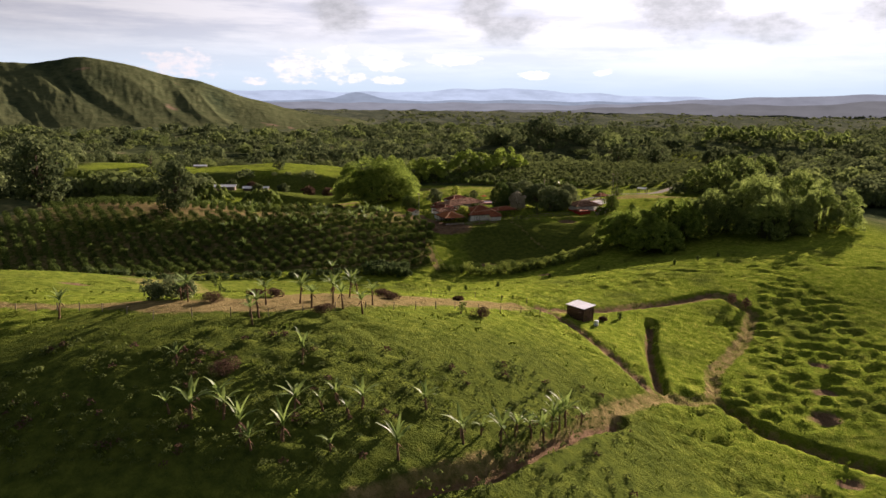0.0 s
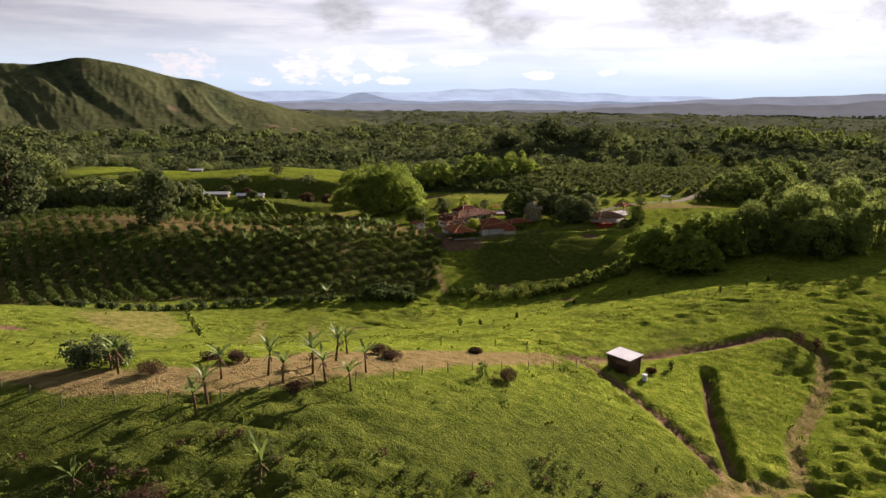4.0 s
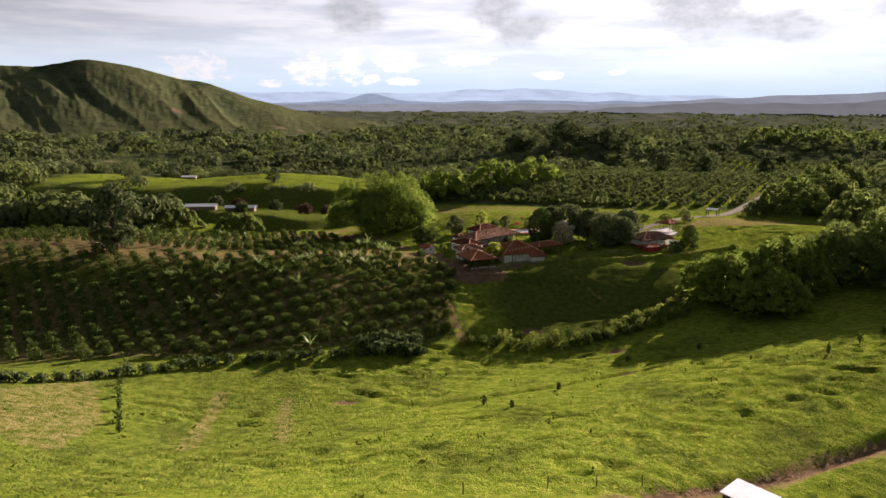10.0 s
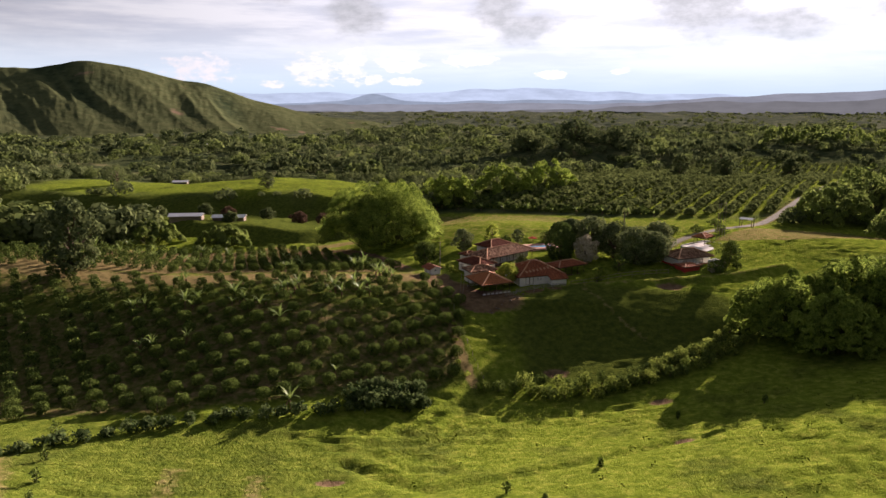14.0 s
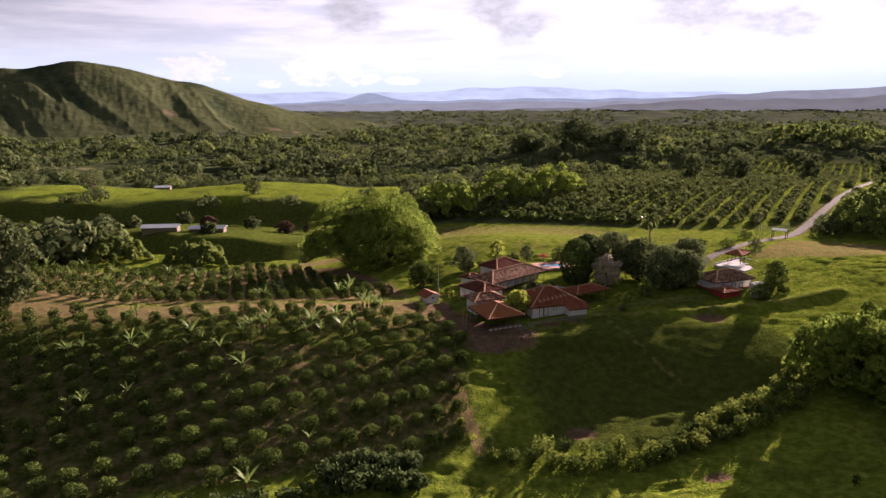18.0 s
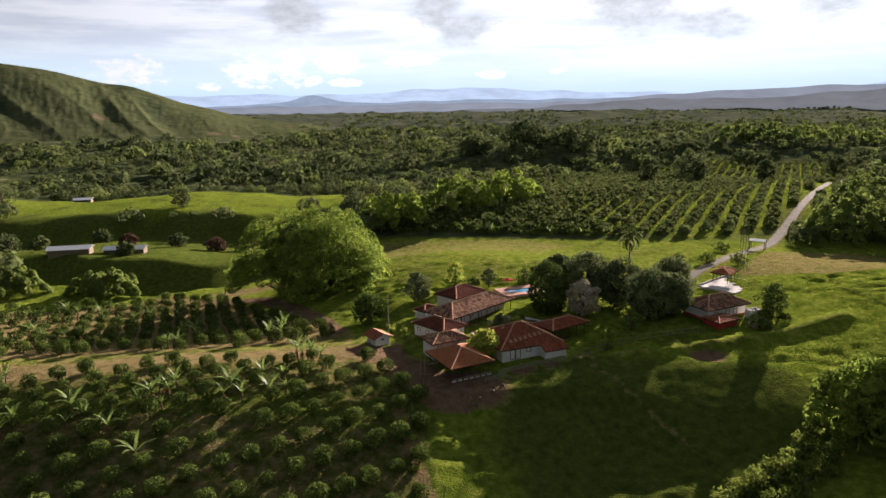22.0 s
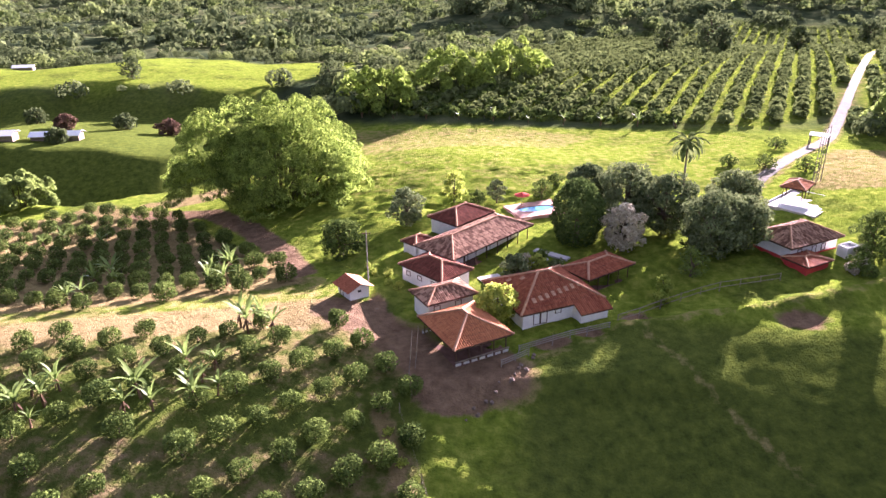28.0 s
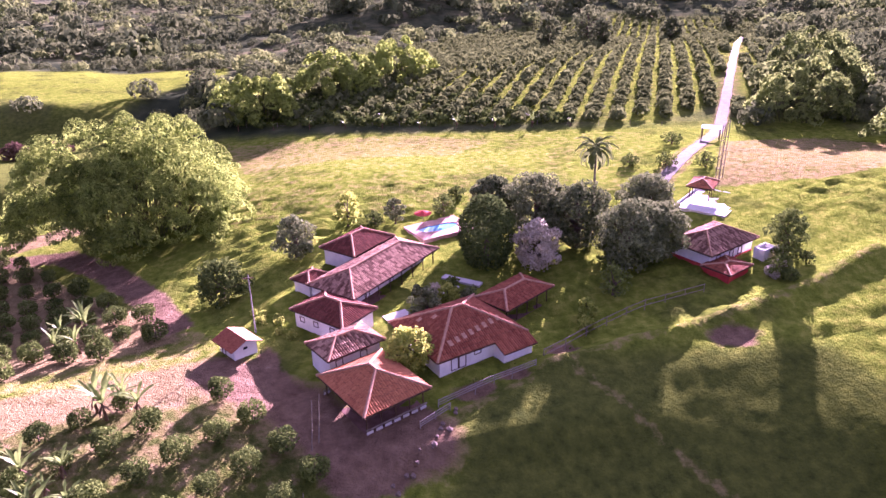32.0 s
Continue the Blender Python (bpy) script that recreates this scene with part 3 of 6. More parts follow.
def mesh_of(name, co, faces, mat, soft=False):
    """A mesh from arrays of corners and of equal-sided faces."""
    me = bpy.data.meshes.new(name)
    co, faces = np.asarray(co, np.float32), np.asarray(faces, np.int32)
    n = faces.shape[1]
    me.vertices.add(len(co))
    me.vertices.foreach_set("co", co.ravel())
    me.loops.add(faces.size)
    me.loops.foreach_set("vertex_index", faces.ravel())
    me.polygons.add(len(faces))
    me.polygons.foreach_set("loop_start", np.arange(0, faces.size, n, dtype=np.int32))
    me.polygons.foreach_set("loop_total", np.full(len(faces), n, np.int32))
    me.update(calc_edges=True)
    me.polygons.foreach_set("use_smooth", np.full(len(faces), soft))
    me.materials.append(mat)
    return me


ground = build_ground()


def build_mountain():
    """The bare-ridged mountain on the valley's far side, its spurs running down to the plain."""
    cx, cy, crest = 0.0, 51.0, 1900.0
    th = np.arange(-52, -5.9, 0.1)
    r = np.concatenate([np.arange(1180, 2050, 9.0), np.arange(2050, 2600, 60.0)])
    T, R = np.meshgrid(th, r)
    top = np.interp(T, (-52, -42, -36, -32.7, -31, -29, -27.7, -26.7, -24.6, -22.7, -21.5, -19.7, -18.2, -16.3, -14.7, -13, -11.2, -7.6, -6), (3.2, 2.7, 2.3, 2.0, 1.98, 2.37, 2.64, 2.47, 2.13, 1.64, 1.29, 1.19, 0.62, -0.14, -0.48, -0.99, -1.39, -1.75, -2.2))
    ends = np.concatenate([np.full((len(r), 7), top[0, 0]), top, np.full((len(r), 7), top[0, -1])], 1)
    top = sum(ends[:, k : k + len(th)] for k in range(15)) / 15
    top = 45 + crest * np.tan(np.radians(top)) + 46
    front = np.clip((R - 1400) / (crest - 1400), 0, 1)
    rise = np.where(R < crest, 0.75 * front + 0.25 * front**2, 1 - smooth((R - crest) / 700))
    X, Y = cx + np.sin(np.radians(T)) * R, cy + np.cos(np.radians(T)) * R
    Z = -46 + top * rise
    wild = np.zeros_like(Z)
    for i in range(Z.shape[0]):
        for j in range(Z.shape[1]):
            a, b = T[i, j], R[i, j]
            lean = a * 0.21 + (b - 1500) * 0.0021 + 0.25 * noise.noise((a * 0.2, b * 0.003, 6.0))
            spur = 1 - 2 * math.hypot(noise.noise((lean, b * 0.0007, 1.0)), 0.09)
            side = 1 - 2 * abs(noise.noise((lean * 2.6 + 4, b * 0.0022, 4.0)))
            wild[i, j] = 0.70 * spur + 0.20 * side + 0.05 * noise.noise((a * 3.1, b * 0.02, 2.0))
    body = np.clip(top / 120, 0.12, 1) * front * np.clip((crest + 30 - R) / 230, 0.0, 1)
    Z = Z + 44 * (wild - 0.35) * body
    n, m = Z.shape
    i = np.arange(n * m).reshape(n, m)
    f = np.stack([i[:-1, :-1], i[:-1, 1:], i[1:, 1:], i[1:, :-1]], -1).reshape(-1, 4)
    ob = new("mountain", mesh_of("mountain", np.stack([X, Y, Z], -1).reshape(-1, 3), f, M_MOUNTAIN, True))
    a = ob.data.attributes.new("spur", "FLOAT", "POINT")
    a.data.foreach_set("value", wild.astype(np.float32).ravel())
    tagged(ob, "green mountain with bare grassy spurs and wooded gullies", "mountain", kind="structure")


def build_backdrop():
    """Ranges on the far side of the valley, the blue haze of distance put into their glow."""
    a = np.linspace(radians(-62), radians(62), 420)
    deg = np.degrees(a)
    small = 7 * np.sin(a * 23) + 4 * np.sin(a * 61 + 1) + 3 * np.sin(a * 97)

    def peak(c, w, h):
        return h * np.exp(-(((deg - c) / w) ** 2))

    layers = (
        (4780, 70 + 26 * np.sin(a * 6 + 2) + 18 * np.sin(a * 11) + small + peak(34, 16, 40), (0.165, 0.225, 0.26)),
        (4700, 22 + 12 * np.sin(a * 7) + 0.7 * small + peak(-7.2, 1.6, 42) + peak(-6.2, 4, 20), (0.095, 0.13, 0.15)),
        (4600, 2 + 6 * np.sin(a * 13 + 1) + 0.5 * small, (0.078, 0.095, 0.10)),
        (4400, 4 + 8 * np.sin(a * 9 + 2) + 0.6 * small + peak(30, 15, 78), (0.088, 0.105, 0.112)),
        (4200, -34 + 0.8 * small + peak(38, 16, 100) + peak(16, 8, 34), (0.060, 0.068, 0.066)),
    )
    for dist, top, col in layers:
        x, y = np.sin(a) * dist, np.cos(a) * dist
        n = len(a)
        co = np.concatenate([np.stack([x, y, np.full_like(x, -150)], -1), np.stack([x, y, top], -1)])
        f = [(i, i + 1, n + i + 1, n + i) for i in range(n - 1)]
        m = bpy.data.materials.new("haze_glow_range")
        m.use_nodes = True
        nt = m.node_tree
        nt.nodes.clear()
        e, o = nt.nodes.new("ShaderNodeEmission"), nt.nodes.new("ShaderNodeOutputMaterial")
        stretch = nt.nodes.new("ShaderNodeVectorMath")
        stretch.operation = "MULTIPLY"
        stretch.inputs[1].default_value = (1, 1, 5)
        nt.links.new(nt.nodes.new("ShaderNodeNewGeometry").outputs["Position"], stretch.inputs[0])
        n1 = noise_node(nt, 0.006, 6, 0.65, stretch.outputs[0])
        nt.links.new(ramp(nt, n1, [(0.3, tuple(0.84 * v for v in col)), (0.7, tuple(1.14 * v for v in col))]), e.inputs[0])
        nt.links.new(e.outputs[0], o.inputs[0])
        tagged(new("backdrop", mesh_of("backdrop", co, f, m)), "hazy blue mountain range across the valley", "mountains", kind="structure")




def build_road():
    """The farm road: two worn wheel tracks of pale gravel with a raised middle, laid over the ground."""
    line = []
    for (ax, ay), (bx, by) in zip(FAR_ROAD, FAR_ROAD[1:]):
        n = max(2, int(math.hypot(bx - ax, by - ay) / 1.5))
        line += [(ax + (bx - ax) * k / n, ay + (by - ay) * k / n) for k in range(n)]
    line = np.array(line)
    for _ in range(12):
        line[1:-1] = (line[:-2] + 2 * line[1:-1] + line[2:]) / 4
    d = np.gradient(line, axis=0)
    d /= np.linalg.norm(d, axis=1)[:, None]
    side = np.stack([d[:, 1], -d[:, 0]], -1)
    across = np.array((-1.35, -1.1, -0.7, -0.3, 0.3, 0.7, 1.1, 1.35))
    lift = np.array((-0.04, 0.06, 0.03, 0.08, 0.08, 0.03, 0.06, -0.04))
    edge = np.array([[noise.noise((k * 0.35, v, 3.0)) for v in across] for k in range(len(line))])
    P = line[:, None, :] + side[:, None, :] * (across * (1 + 0.12 * edge))[:, :, None]
    z = height(P[..., 0], P[..., 1]) + lift + 0.06 + 0.03 * edge
    n, m = z.shape
    i = np.arange(n * m).reshape(n, m)
    f = np.stack([i[:-1, :-1], i[:-1, 1:], i[1:, 1:], i[1:, :-1]], -1).reshape(-1, 4)
    ob = new("road", mesh_of("road", np.concatenate([P, z[..., None]], -1).reshape(-1, 3), f, M_ROAD, True))
    tagged(ob, "pale gravel farm road with two worn wheel tracks", "road", kind="structure")


build_road()
build_backdrop()
build_mountain()
# ---- plants: generators ----
rng = np.random.default_rng(7)


def part(name, me, parent, label=""):
    ob = new(name, me)
    ob.parent = parent
    return tagged(ob, label) if label else ob


def leaves(P, out, size, aspect=0.55, droop=0.0, jitter=0.8):
    """Leaf blades at points P, facing roughly along out. Returns corners and quads."""
    n = len(P)
    nrm = out + rng.normal(0, jitter, (n, 3))
    nrm /= np.linalg.norm(nrm, axis=1)[:, None] + 1e-9
    t = rng.normal(0, 1, (n, 3))
    t[:, 2] -= droop
    t -= nrm * (t * nrm).sum(1)[:, None]
    t /= np.linalg.norm(t, axis=1)[:, None] + 1e-9
    s = np.cross(nrm, t)
    size = np.broadcast_to(size, n)[:, None] * rng.uniform(0.7, 1.35, (n, 1))
    a, b = t * size, s * size * aspect
    co = np.stack([P - a, P + b * 0.9 - a * 0.1, P + a, P - b * 0.9 - a * 0.1], 1).reshape(-1, 3)
    return co, np.arange(4 * n).reshape(-1, 4)


def shell(n, centre, radii, inner=0.55, low=-0.6):
    """Points in the outer part of an ellipsoid, few below."""
    d = rng.normal(0, 1, (n * 2, 3))
    d /= np.linalg.norm(d, axis=1)[:, None]
    d = d[d[:, 2] > low][:n]
    r = rng.uniform(inner, 1.0, (len(d), 1)) ** 0.5
    return np.asarray(centre) + d * r * np.asarray(radii), d


def join(parts):
    co, f, k = [], [], 0
    for c, q in parts:
        co.append(c)
        f.append(q + k)
        k += len(c)
    return np.concatenate(co), np.concatenate(f)


def tube(path, radii, sides=6):
    """A tapered round limb along a path."""
    path = np.asarray(path, float)
    co = []
    for i, p in enumerate(path):
        d = path[min(i + 1, len(path) - 1)] - path[max(i - 1, 0)]
        d /= np.linalg.norm(d) + 1e-9
        u = np.cross(d, (0.3, 0.95, 0.1))
        u /= np.linalg.norm(u) + 1e-9
        v = np.cross(d, u)
        a = np.arange(sides) * 2 * np.pi / sides
        co.append(p + radii[i] * (np.cos(a)[:, None] * u + np.sin(a)[:, None] * v))
    co = np.concatenate(co)
    f = [(i * sides + j, i * sides + (j + 1) % sides, (i + 1) * sides + (j + 1) % sides, (i + 1) * sides + j) for i in range(len(path) - 1) for j in range(sides)]
    return co, np.array(f)


def citrus_crown(n=1150, size=0.125):
    r = rng.uniform(0.92, 1.1)
    blobs = [shell(n // 2, (0, 0, 1.15), (1.2 * r, 1.2 * r, 1.15), 0.5, -0.9)]
    for _ in range(7):
        a, z = rng.uniform(0, 6.28), rng.uniform(0.5, 1.8)
        blobs.append(shell(n // 12, (math.cos(a) * 0.72, math.sin(a) * 0.72, z), (0.58, 0.58, 0.56), 0.5))
    P, D = np.concatenate([b[0] for b in blobs]), np.concatenate([b[1] for b in blobs])
    return leaves(P, D, size, 0.6)


def make_citrus():
    e = new("citrus_tree")
    part("trunk", mesh_of("trunk", *tube([(0, 0, -0.3), (0.03, 0, 0.4), (0.05, 0.04, 1.0)], [0.09, 0.07, 0.04]), M_BARK), e)
    part("crown", mesh_of("crown", *citrus_crown(), M_CITRUS), e)
    return tagged(e, "small round dark green citrus tree standing in an orchard row", "tree", "orchard trees")


def banana_leaf(length, width, yaw, rise, segs=9):
    """One long arching blade with a raised midrib and torn edges."""
    co, f = [], []
    d = np.array([math.cos(yaw), math.sin(yaw), 0])
    side = np.array([-math.sin(yaw), math.cos(yaw), 0])
    p, ang = np.zeros(3), rise
    for i in range(segs + 1):
        t = i / segs
        w = width * (math.sin(math.pi * min(1, t * 0.93 + 0.07)) ** 0.6) * rng.uniform(0.55, 1.1)
        up = np.array([0, 0, 0.28 * w])
        co += [p - side * w + up, p, p + side * w + up]
        step = length / segs
        p = p + (d * math.cos(ang) + np.array([0, 0, 1.0]) * math.sin(ang)) * step
        ang -= rng.uniform(0.03, 0.17)
        if i:
            k = 3 * (i - 1)
            f += [(k, k + 1, k + 4, k + 3), (k + 1, k + 2, k + 5, k + 4)]
    return np.array(co), np.array(f)


def make_banana(h, nl=9, trunk=0.40, reach=(0.42, 0.68), wide=0.068, rise=(0.75, 1.5)):
    e = new("banana_plant")
    lean = rng.uniform(-0.25, 0.25, 2)
    top = np.array([lean[0], lean[1], h * trunk])
    part("stem", mesh_of("stem", *tube([(0, 0, -0.4), top * 0.5, top], [0.15, 0.11, 0.07], 8), M_STEM, True), e)
    for i in range(nl):
        c, f = banana_leaf(h * rng.uniform(*reach), h * wide, i * 2.4 + rng.uniform(-0.3, 0.3), rng.uniform(*rise))
        part("leaf", mesh_of("leaf", c + top, f, M_BANANA, True), e)
    for i in range(4):
        c, f = banana_leaf(h * rng.uniform(0.18, 0.3), h * 0.022, i * 1.7 + 0.7, -0.75, 4)
        part("dead_leaf", mesh_of("dead_leaf", c + top * (1, 1, 0.94), f, M_DRYBUSH, True), e, "withered brown hanging leaf")
    return tagged(e, "banana plant with long arching torn green leaves", "plant", "banana plants")


def tree_mesh(h, r, n, size, nb=12, flat=0.75, jitter=0.8):
    """An uneven crown of many leafy clumps that hangs low, with its limbs."""
    parts, limbs = [], [tube([(0, 0, -0.5), (0.1, 0, h * 0.25), (0.1, 0.1, h * 0.5)], [r * 0.09, r * 0.07, r * 0.045], 7)]
    nb = nb * 2
    for i in range(nb):
        a, v = i * 2.4 + rng.uniform(-0.4, 0.4), (i + 0.5) / nb
        k = math.sqrt(max(0.0, 1 - (2 * v - 0.92) ** 2)) * rng.uniform(0.6, 1.12)
        b = r * rng.uniform(0.24, 0.42)
        c = np.array([math.cos(a) * (r - b * 0.7) * k, math.sin(a) * (r - b * 0.7) * k, h * (0.11 + 0.79 * v) + rng.uniform(-0.04, 0.04) * h])
        P, D = shell(n // nb, c, (b, b, b * flat), 0.35, -0.85)
        parts.append(leaves(P, D, size, 0.6, 0.2, jitter))
        if i % 2 == 0:
            limbs.append(tube([(0.1, 0.1, h * 0.3), c * (0.5, 0.5, 0.8), c], [r * 0.05, r * 0.03, r * 0.012], 5))
    return join(parts), join(limbs)


def make_tree(name, x, y, h, r, mat, n=1500, size=0.38, nb=12, label="", flat=0.75, cat="tree"):
    e = new(name)
    e.location = (x, y, ground_z(x, y))
    crown, limbs = tree_mesh(h, r, n, size, nb, flat)
    trunk = part("trunk", mesh_of("trunk", *limbs, M_BARK), e)
    if name == "tall_wood":
        tagged(trunk, kind="stuff")
    part("crown", mesh_of("crown", *crown, mat), e)
    return tagged(e, label, cat)


def bamboo_mesh(w, d, h, plumes, n, size):
    """Arching culms that end in drooping rounded plumes."""
    parts, culms = [], []
    for i in range(plumes):
        a, v = i * 2.39996 + rng.uniform(-0.3, 0.3), (i + 0.5) / plumes
        el = math.asin(min(1.0, 0.02 + v)) if i % 4 else math.asin(v) * 0.8
        k = min(1.14, rng.uniform(0.78, 1.08) * (1 + 0.16 * math.sin(3 * a + w) + 0.10 * math.sin(5 * a + 2 * w + 3 * v)))
        c = np.array([math.cos(a) * math.cos(el) * w * 0.44 * k, math.sin(a) * math.cos(el) * d * 0.44 * k, h * (0.16 + 0.78 * math.sin(el) * k) * rng.uniform(0.88, 1.06)])
        b = 0.125 * h * rng.uniform(0.6, 1.4)
        culms.append(tube([c * (0.45, 0.45, 0) - (0, 0, 0.5), c * (0.7, 0.7, 0.75), c], [0.10, 0.07, 0.02], 4))
        P, D = shell(n, (0, 0, 0), (b, b, b * 0.85), 0.7, -0.6)
        out = np.array([math.cos(a), math.sin(a), 0])
        P = P + out * 0.5 * b * (P[:, 2:3] < 0)
        P[:, 2] -= 0.35 * (P[:, :2] ** 2).sum(1) / b
        parts.append(leaves(P + c, D + (0, 0, 0.35), size, 0.45, 1.0, 0.30))
    return join(parts), join(culms)


def make_bamboo(x, y, w, d, h, plumes, n=80, size=0.5, mat=None, label="dense clump of feathery yellow-green bamboo", turn=0):
    e = new("bamboo_grove")
    e.location = (x, y, ground_z(x, y))
    e.rotation_euler = (0, 0, radians(turn))
    foliage, culms = bamboo_mesh(w, d, h, plumes, n, size)
    tagged(part("cane_thicket", mesh_of("cane_thicket", *culms, M_CULM), e), kind="stuff")
    part("foliage", mesh_of("foliage", *foliage, mat or M_BAMBOO), e)
    return tagged(e, label, "bamboo", "bamboo groves")


def scatter(name, bases, spots, mat, label, category, z_off=0.0):
    """Many plants as one mesh: each spot is x, y, size, turn."""
    parts = []
    for x, y, s, a in spots:
        c, f = bases[rng.integers(len(bases))]
        ca, sa = math.cos(a) * s, math.sin(a) * s
        q = np.stack([c[:, 0] * ca - c[:, 1] * sa + x, c[:, 0] * sa + c[:, 1] * ca + y, c[:, 2] * s * rng.uniform(0.85, 1.2)], -1)
        q[:, 2] += ground_z(x, y) + z_off
        parts.append((q, f))
    return tagged(new(name, mesh_of(name, *join(parts), mat)), label, category, kind="stuff")


def spot_grid(poly, across, along, turn, jitter, keep=1.0):
    """Points in rows inside a field."""
    xs, ys = [p[0] for p in poly], [p[1] for p in poly]
    cx, cy, r = sum(xs) / len(xs), sum(ys) / len(ys), max(max(xs) - min(xs), max(ys) - min(ys))
    ca, sa, out = math.cos(radians(turn)), math.sin(radians(turn)), []
    for i in range(int(-r / along), int(r / along) + 1):
        for j in range(int(-r / across), int(r / across) + 1):
            u, v = i * along, j * across
            x, y = cx + u * ca - v * sa + rng.uniform(-jitter, jitter), cy + u * sa + v * ca + rng.uniform(-jitter, jitter)
            if rng.random() < keep and within(np.array(x), np.array(y), poly):
                out.append((x, y))
    return out
# ---- buildings ----
def box(lo, hi):
    x0, y0, z0 = lo
    x1, y1, z1 = hi
    co = np.array([(x0, y0, z0), (x1, y0, z0), (x1, y1, z0), (x0, y1, z0), (x0, y0, z1), (x1, y0, z1), (x1, y1, z1), (x0, y1, z1)], float)
    return co, np.array([(0, 3, 2, 1), (4, 5, 6, 7), (0, 1, 5, 4), (1, 2, 6, 5), (2, 3, 7, 6), (3, 0, 4, 7)])


def hip_tiles(L, W, pitch):
    """Courses of half-round clay tiles on the slopes of a hipped roof, from the eaves up to hips and ridge."""
    parts, pitch_w = [], 0.27
    for side in range(4):
        length, run_max = (L, W / 2) if side % 2 == 0 else (W, L / 2)
        n = int(length / pitch_w)
        for i in range(n):
            d = (i + 0.5) * length / n
            run = min(d, length - d, min(L, W) / 2)
            if run < 0.15:
                continue
            segs = max(1, int(run / 0.55))
            a0 = []
            for s in range(2 * segs):
                r = run * ((s + 1) // 2) / segs
                lift = 0.09 * (1 - s % 2) + rng.uniform(-0.02, 0.02)
                for u, h in ((-0.5, 0.0), (-0.25, 0.075), (0.25, 0.075), (0.5, 0.0)):
                    a0.append((d - length / 2 + u * length / n * 0.96, r - 0.0, r * pitch + h + 0.02 + lift * 0.4))
            c = np.array(a0)
            along, inward, z = c[:, 0], c[:, 1], c[:, 2]
            if side == 0:
                q = np.stack([along, -W / 2 + inward, z], -1)
            elif side == 1:
                q = np.stack([L / 2 - inward, along, z], -1)
            elif side == 2:
                q = np.stack([-along, W / 2 - inward, z], -1)
            else:
                q = np.stack([-L / 2 + inward, -along, z], -1)
            f = [(8 * s + k, 8 * s + k + 1, 8 * s + k + 5, 8 * s + k + 4) for s in range(segs) for k in range(3)]
            parts.append((q, np.array(f)))
    return join(parts)


def hip_slab(L, W, pitch, thick=0.12):
    m = min(L, W) / 2
    z = m * pitch
    a, b = (L / 2 - m, 0) if L >= W else (0, W / 2 - m)
    co = []
    for dz in (0.0, -thick):
        co += [(-L / 2, -W / 2, dz), (L / 2, -W / 2, dz), (L / 2, W / 2, dz), (-L / 2, W / 2, dz), (-a, -b, z + dz), (a, b, z + dz)]
    f = []
    for k in (0, 6):
        if L >= W:
            f += [(k, k + 1, k + 5, k + 4), (k + 1, k + 2, k + 5, k + 5), (k + 2, k + 3, k + 4, k + 5), (k + 3, k, k + 4, k + 4)]
        else:
            f += [(k, k + 1, k + 4, k + 4), (k + 1, k + 2, k + 5, k + 4), (k + 2, k + 3, k + 5, k + 5), (k + 3, k, k + 4, k + 5)]
    f += [(0, 1, 7, 6), (1, 2, 8, 7), (2, 3, 9, 8), (3, 0, 6, 9)]
    return np.array(co), f, (a, b, z)


def poly_mesh(name, co, faces, mat):
    me = bpy.data.meshes.new(name)
    me.from_pydata([tuple(c) for c in co], [], [tuple(dict.fromkeys(int(i) for i in f)) for f in faces])
    me.materials.append(mat)
    me.update()
    return me


def hip_roof(house, L, W, eave, pitch, tile, ridge=True, skylights=0):
    """A tiled hipped roof: boards, tiles, ridge and hip caps."""
    co, f, (a, b, z) = hip_slab(L, W, pitch)
    roof = part("roof", poly_mesh("roof", co, f, M_TIMBER), house)
    roof.location = (0, 0, eave)
    tiles = part("tiling", mesh_of("tiling", *hip_tiles(L, W, pitch), tile, True), roof, "weathered half-round clay tiles")
    caps = []
    ends = [((-a, -b, z), (a, b, z))] + [((sx * L / 2, sy * W / 2, 0), ((sx * a, 0, z) if L >= W else (0, sy * b, z))) for sx in (-1, 1) for sy in (-1, 1)]
    for p, q in ends:
        p, q = np.array(p, float), np.array(q, float)
        if np.linalg.norm(q - p) > 0.2:
            c, ff = tube([p + (0, 0, 0.06), (p + q) / 2 + (0, 0, 0.08), q + (0, 0, 0.06)], [0.17, 0.17, 0.17], 6)
            part("ridge_cap", mesh_of("ridge_cap", c, ff, M_RIDGE, True), roof)
    for i in range(skylights):
        d = -L / 2 + 2.6 + i * 0.98
        r = 1.5 + 0.14 * i
        c, ff = box((-0.24, -0.36, 0), (0.24, 0.36, 0.05))
        ob = part("patch_tile", mesh_of("patch_tile", c, ff, M_RIDGE), roof, "paler replaced tiles")
        ob.location = (d, -W / 2 + r, r * pitch + 0.14)
        ob.rotation_euler = (math.atan(pitch), 0, 0)
    return roof


def opening(house, kind, x, y, z, w, h, turn, shutter):
    """A door or window let into a wall: frame, and leaf or pane."""
    e = part(kind, poly_mesh(kind, *window_frame(w, h), M_TIMBER), house)
    e.location, e.rotation_euler = (x, y, z), (0, 0, radians(turn))
    c, f = box((-w / 2 + 0.06, 0.02, 0.06), (w / 2 - 0.06, 0.06, h - 0.06))
    part("leaf" if kind == "door" else "pane", mesh_of("pane", c, f, shutter), e)


